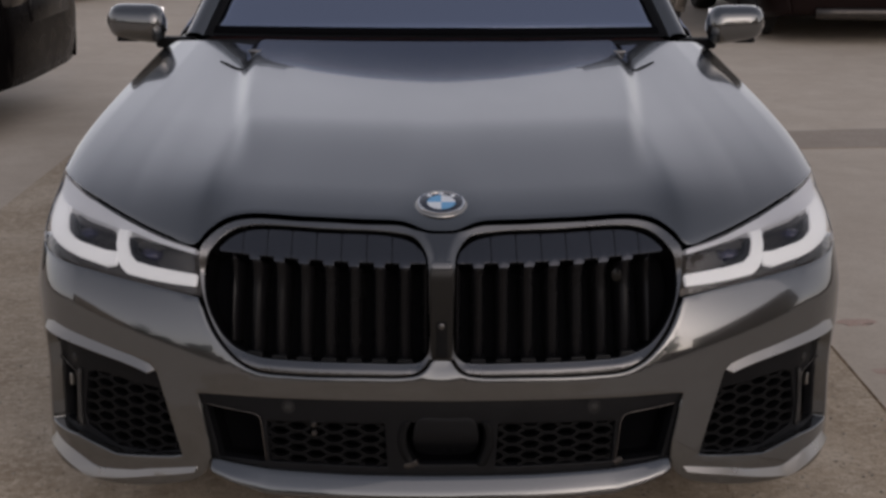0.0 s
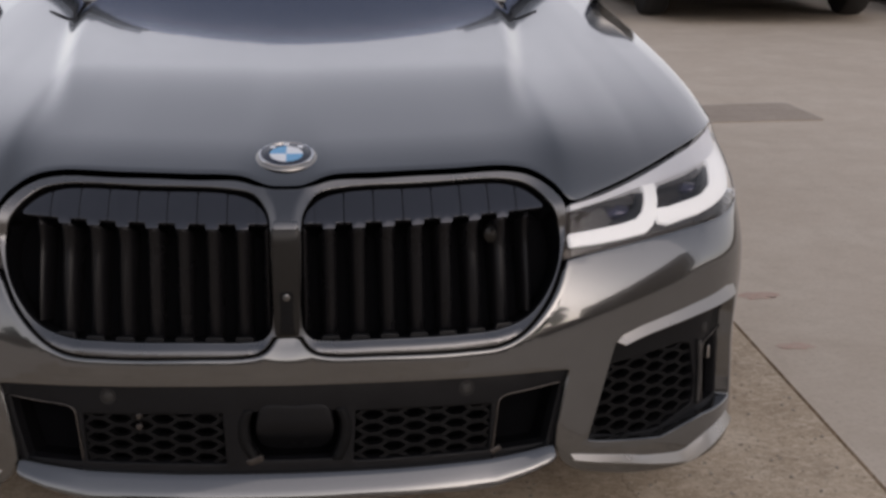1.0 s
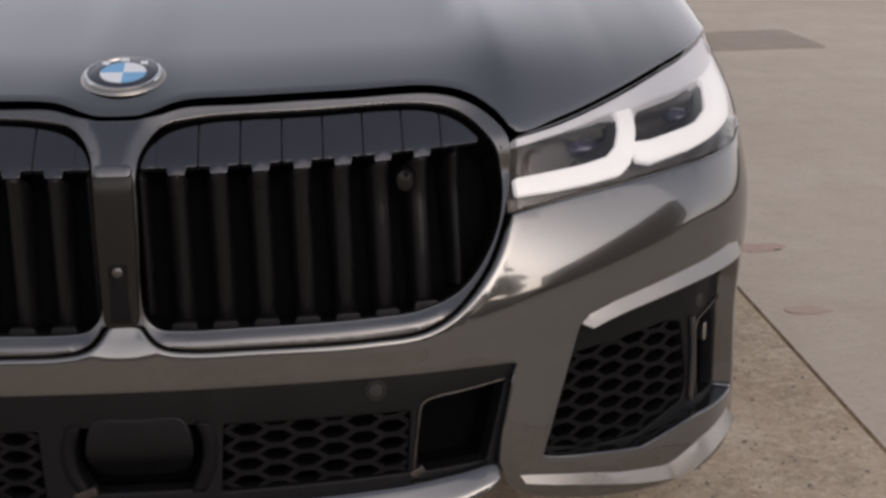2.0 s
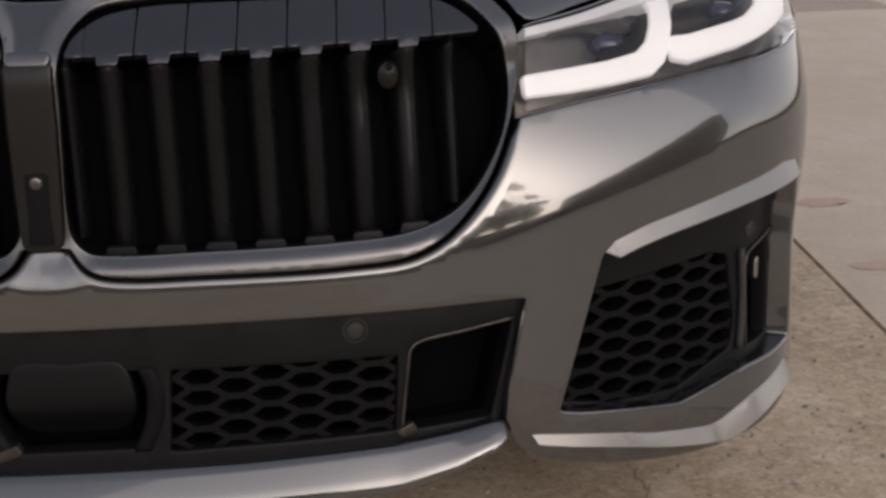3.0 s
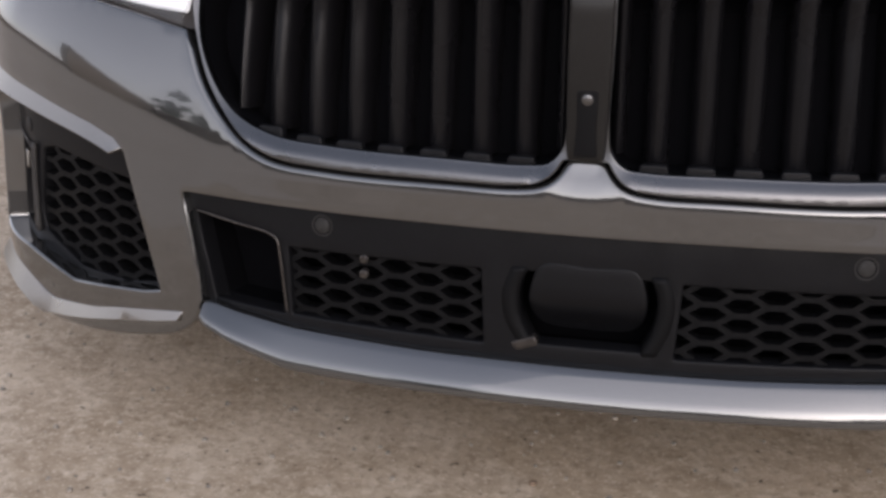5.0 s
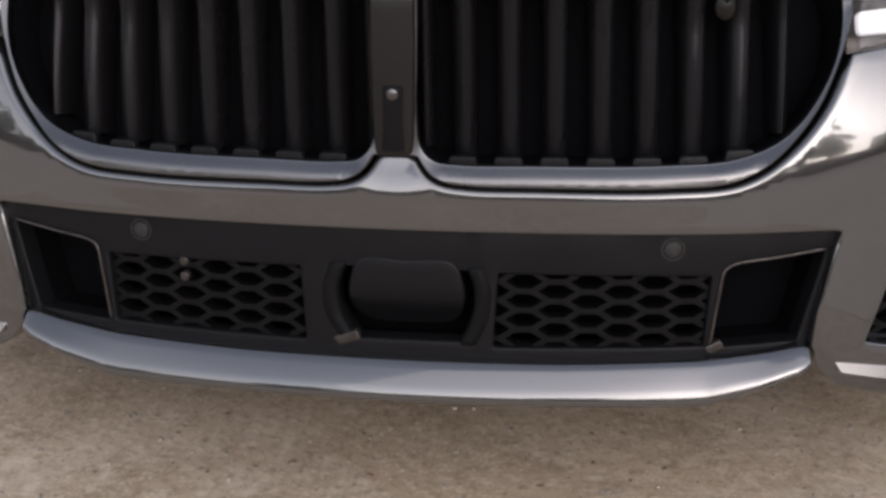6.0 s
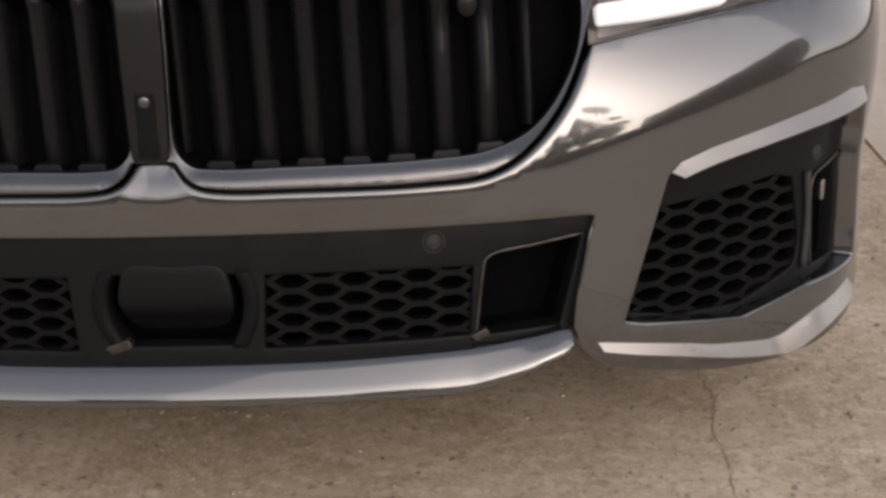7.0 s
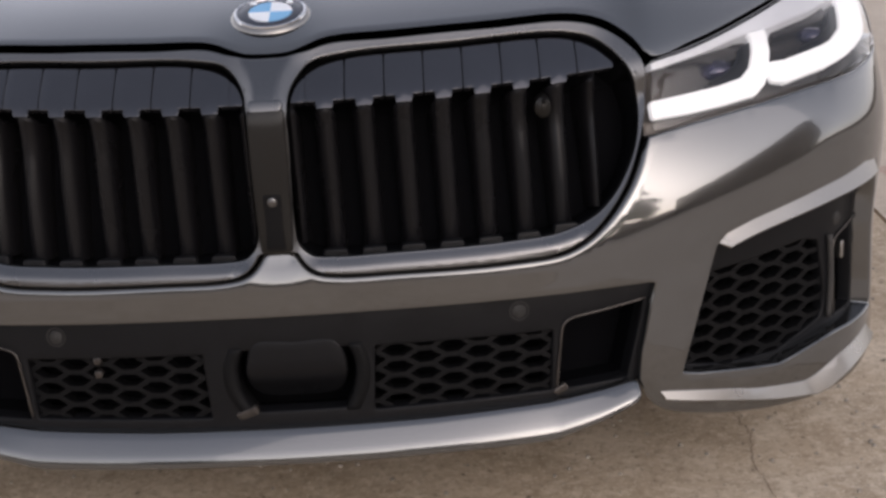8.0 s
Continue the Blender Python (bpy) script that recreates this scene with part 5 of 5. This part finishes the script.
for side in (1, -1):
    rows_ = []
    for z in (0.76, 0.80, 0.85, 0.90):
        rows_.append([(side * x, 5.135 - 0.20 * (x / .9) ** 4, z) for x in np.linspace(0.42, 0.85, 9)])
    panel_loft("tail_lamp", REDLAMP, car, rows_, "red tail lamp", 0.02)
mesh_object("floor_pan", [(-.85, .25, .2), (.85, .25, .2), (.85, 5.0, .2), (-.85, 5.0, .2), (-.80, .4, .24), (.80, .4, .24), (.80, 4.9, .24), (-.80, 4.9, .24)],
            [(0, 1, 2, 3), (4, 5, 6, 7), (0, 1, 5, 4), (1, 2, 6, 5), (2, 3, 7, 6), (3, 0, 4, 7)], VOID, car, smooth=False)
# cabin: dashboard, wheel and seats behind the glass
rows_ = []
for y, z in ((1.72, .955), (1.80, .972), (2.0, .975), (2.18, .96), (2.24, .90), (2.24, .60)):
    rows_.append([(0.76 * s, y, z - 0.01 * s * s) for s in np.linspace(-1, 1, 13)])
panel_loft("dashboard", LEATHER, car, rows_, "dark leather dashboard", 0.01)
mesh_object("cabin_floor", [(-.8, 1.7, .35), (.8, 1.7, .35), (.8, 4.4, .35), (-.8, 4.4, .35)], [(0, 1, 2, 3)], VOID, car, smooth=False)
for x in (-.40, .40):
    seat = part("front_seat", box_bm((0.50, 0.14, 0.62), (x, 2.92, 0.85), 0.05, 3), LEATHER, car, "dark leather front seat")
    part("seat_cushion", box_bm((0.50, 0.48, 0.16), (x, 2.70, 0.52), 0.05, 3), LEATHER, seat)
    part("head_restraint", box_bm((0.26, 0.09, 0.17), (x, 2.96, 1.24), 0.035, 3), LEATHER, seat)
bm = bmesh.new()
ring = []
for k in range(28):
    a = 2 * math.pi * k / 28
    ring.append([bm.verts.new(((0.18 + 0.016 * math.cos(b)) * math.cos(a), (0.18 + 0.016 * math.cos(b)) * math.sin(a), 0.016 * math.sin(b))) for b in (2 * math.pi * j / 8 for j in range(8))])
for k in range(28):
    a, b = ring[k], ring[(k + 1) % 28]
    for j in range(8):
        bm.faces.new((a[j], a[(j + 1) % 8], b[(j + 1) % 8], b[j]))
bmesh.ops.transform(bm, matrix=pose(.40, 2.32, .90, 62, 0, 0), verts=bm.verts)
part("steering_wheel", bm, LEATHER, car, "leather steering wheel")


# ---------------------------------------------------------------- other parked cars
def parked_car(label, mat, at, turn, length=4.6, width=1.86, height=1.68, clear=0.24, skid=None, tail=0.95):
    """A parked sport utility vehicle: nose at its own -y end, resting on four wheels."""
    ob = thing("parked_car", label, "car", at, turn=turn)
    hw = width / 2
    ys = np.concatenate([[0, 0.015, 0.05, 0.12, 0.25], np.linspace(0.4, length - 0.4, 40), [length - 0.2, length - 0.08, length - 0.02, length]])
    fa, ra, rad = 0.92, length - tail, 0.36
    prof = np.linspace(0, 1, 13)
    for side in (1, -1):
        rows_ = []
        for y in ys:
            end = min(y, length - y)
            w = hw - 0.16 * math.exp(-end / 0.10)
            top = float(np.interp(y, [0, 0.3, 1.3, length - 0.2, length], [0.86, 1.0, 1.08, 1.08, 0.98]))
            low = clear + 0.06 * math.exp(-end / 0.15)
            for c in (fa, ra):
                if abs(y - c) < rad + 0.03:
                    low = max(low, rad + math.sqrt((rad + 0.03) ** 2 - (y - c) ** 2))
            tuck = math.exp(-end / 0.25) * (1 if y < length / 2 else -1)
            rows_.append([(side * (w - 0.05 * (1 - s) ** 3 - 0.04 * s**6), y + tuck * 0.14 * max(0.0, s - 0.55) ** 1.5, low + (top - low) * s) for s in prof])
        panel_loft("body_side", mat, ob, rows_, thick=0.02)
        for y in (fa, ra):
            w = wheel(ob, side, y, 0.36)
            w.matrix_basis = pose(side * (hw - 0.13), y, 0.36, 0, 90 * side, 0)
        rows_ = []
        for y in np.linspace(1.25, length - 0.25, 14):
            zt = float(np.interp(y, [1.25, 2.0, length - 0.8, length - 0.25], [1.10, height - 0.06, height - 0.08, height - 0.35]))
            rows_.append([(side * (hw - 0.06 - 0.16 * s * (zt - 1.08) / 0.55), y, 1.07 + (zt - 1.07) * s) for s in np.linspace(0, 1, 5)])
        panel_loft("side_glass", SCREEN, ob, rows_, thick=0.005)
    for y0, dirn in ((0.0, -1), (length, 1)):
        rows_ = []
        for z in np.linspace(clear + 0.05, 0.90, 12):
            rows_.append([((hw - 0.155) * s, y0 + dirn * (0.05 * (1 - s**4) - 0.04 * abs((z - 0.6) / 0.3) ** 2), z) for s in np.linspace(-1, 1, 17)])
        panel_loft("bumper", mat, ob, rows_, thick=0.02)
        if skid is not None:
            rows_ = [[((hw - 0.42) * s, y0 + dirn * (0.075 - 0.02 * s * s - d), z) for s in np.linspace(-1, 1, 9)] for z, d in ((clear + 0.02, 0.04), (clear + 0.05, 0.0), (clear + 0.10, 0.0), (clear + 0.12, 0.03))]
            panel_loft("skid_plate", skid, ob, rows_, "pale skid plate", 0.012)
        part("grille", box_bm((width * 0.45, 0.04, 0.16), (0, y0 + dirn * 0.045, 0.72), 0.015), GLOSS, ob)
        for side in (1, -1):
            part("lamp", box_bm((0.34, 0.10, 0.13), (side * (hw - 0.33), y0 + dirn * 0.005, 0.82), 0.03), LAMP_IN if dirn < 0 else REDLAMP, ob)
    rows_ = [[((hw - 0.10) * s, y, z - 0.03 * s * s) for s in np.linspace(-1, 1, 13)] for y, z in ((0.0, 0.90), (0.06, 0.96), (0.3, 1.02), (0.8, 1.07), (1.3, 1.10))]
    panel_loft("bonnet", mat, ob, rows_, thick=0.02)
    rows_ = [[((hw - 0.10 - 0.13 * t) * s, 1.28 + 0.75 * t + 0.05 * s * s, 1.10 + (height - 1.14) * t) for s in np.linspace(-1, 1, 13)] for t in np.linspace(0, 1, 7)]
    panel_loft("windscreen", SCREEN, ob, rows_, thick=0.005)
    rows_ = [[((hw - 0.20) * s, y, z - 0.04 * s * s) for s in np.linspace(-1, 1, 13)] for y, z in ((1.98, height - 0.05), (2.6, height), (length - 1.0, height - 0.02), (length - 0.5, height - 0.06), (length - 0.22, height - 0.30), (length - 0.06, 1.05), (length - 0.02, 0.9))]
    panel_loft("roof", mat, ob, rows_, thick=0.02)
    mesh_object("underbody", [(-hw + .12, .15, clear + .06), (hw - .12, .15, clear + .06), (hw - .12, length - .15, clear + .06), (-hw + .12, length - .15, clear + .06)], [(0, 1, 2, 3)], VOID, ob, smooth=False)
    return ob


parked_car("black parked car with glossy paint and dark wheels", BLACKCAR, (-2.42, 5.75, 0), 90, clear=0.25, length=4.6)
parked_car("dark brown parked off-roader with a pale skid plate", MAROONCAR, (4.17, 9.65, 0), 0, skid=LAMP_IN, clear=0.22, width=2.20)
parked_car("taupe parked car with black tyres", TAUPECAR, (1.55, 10.05, 0), 0, clear=0.22)
parked_car("black parked car in a row", BLACKCAR, (6.75, 9.85, 0), 0, clear=0.24)
parked_car("black parked car at the far side of the yard", BLACKCAR, (-5.0, 13.4, 0), 0, clear=0.24)
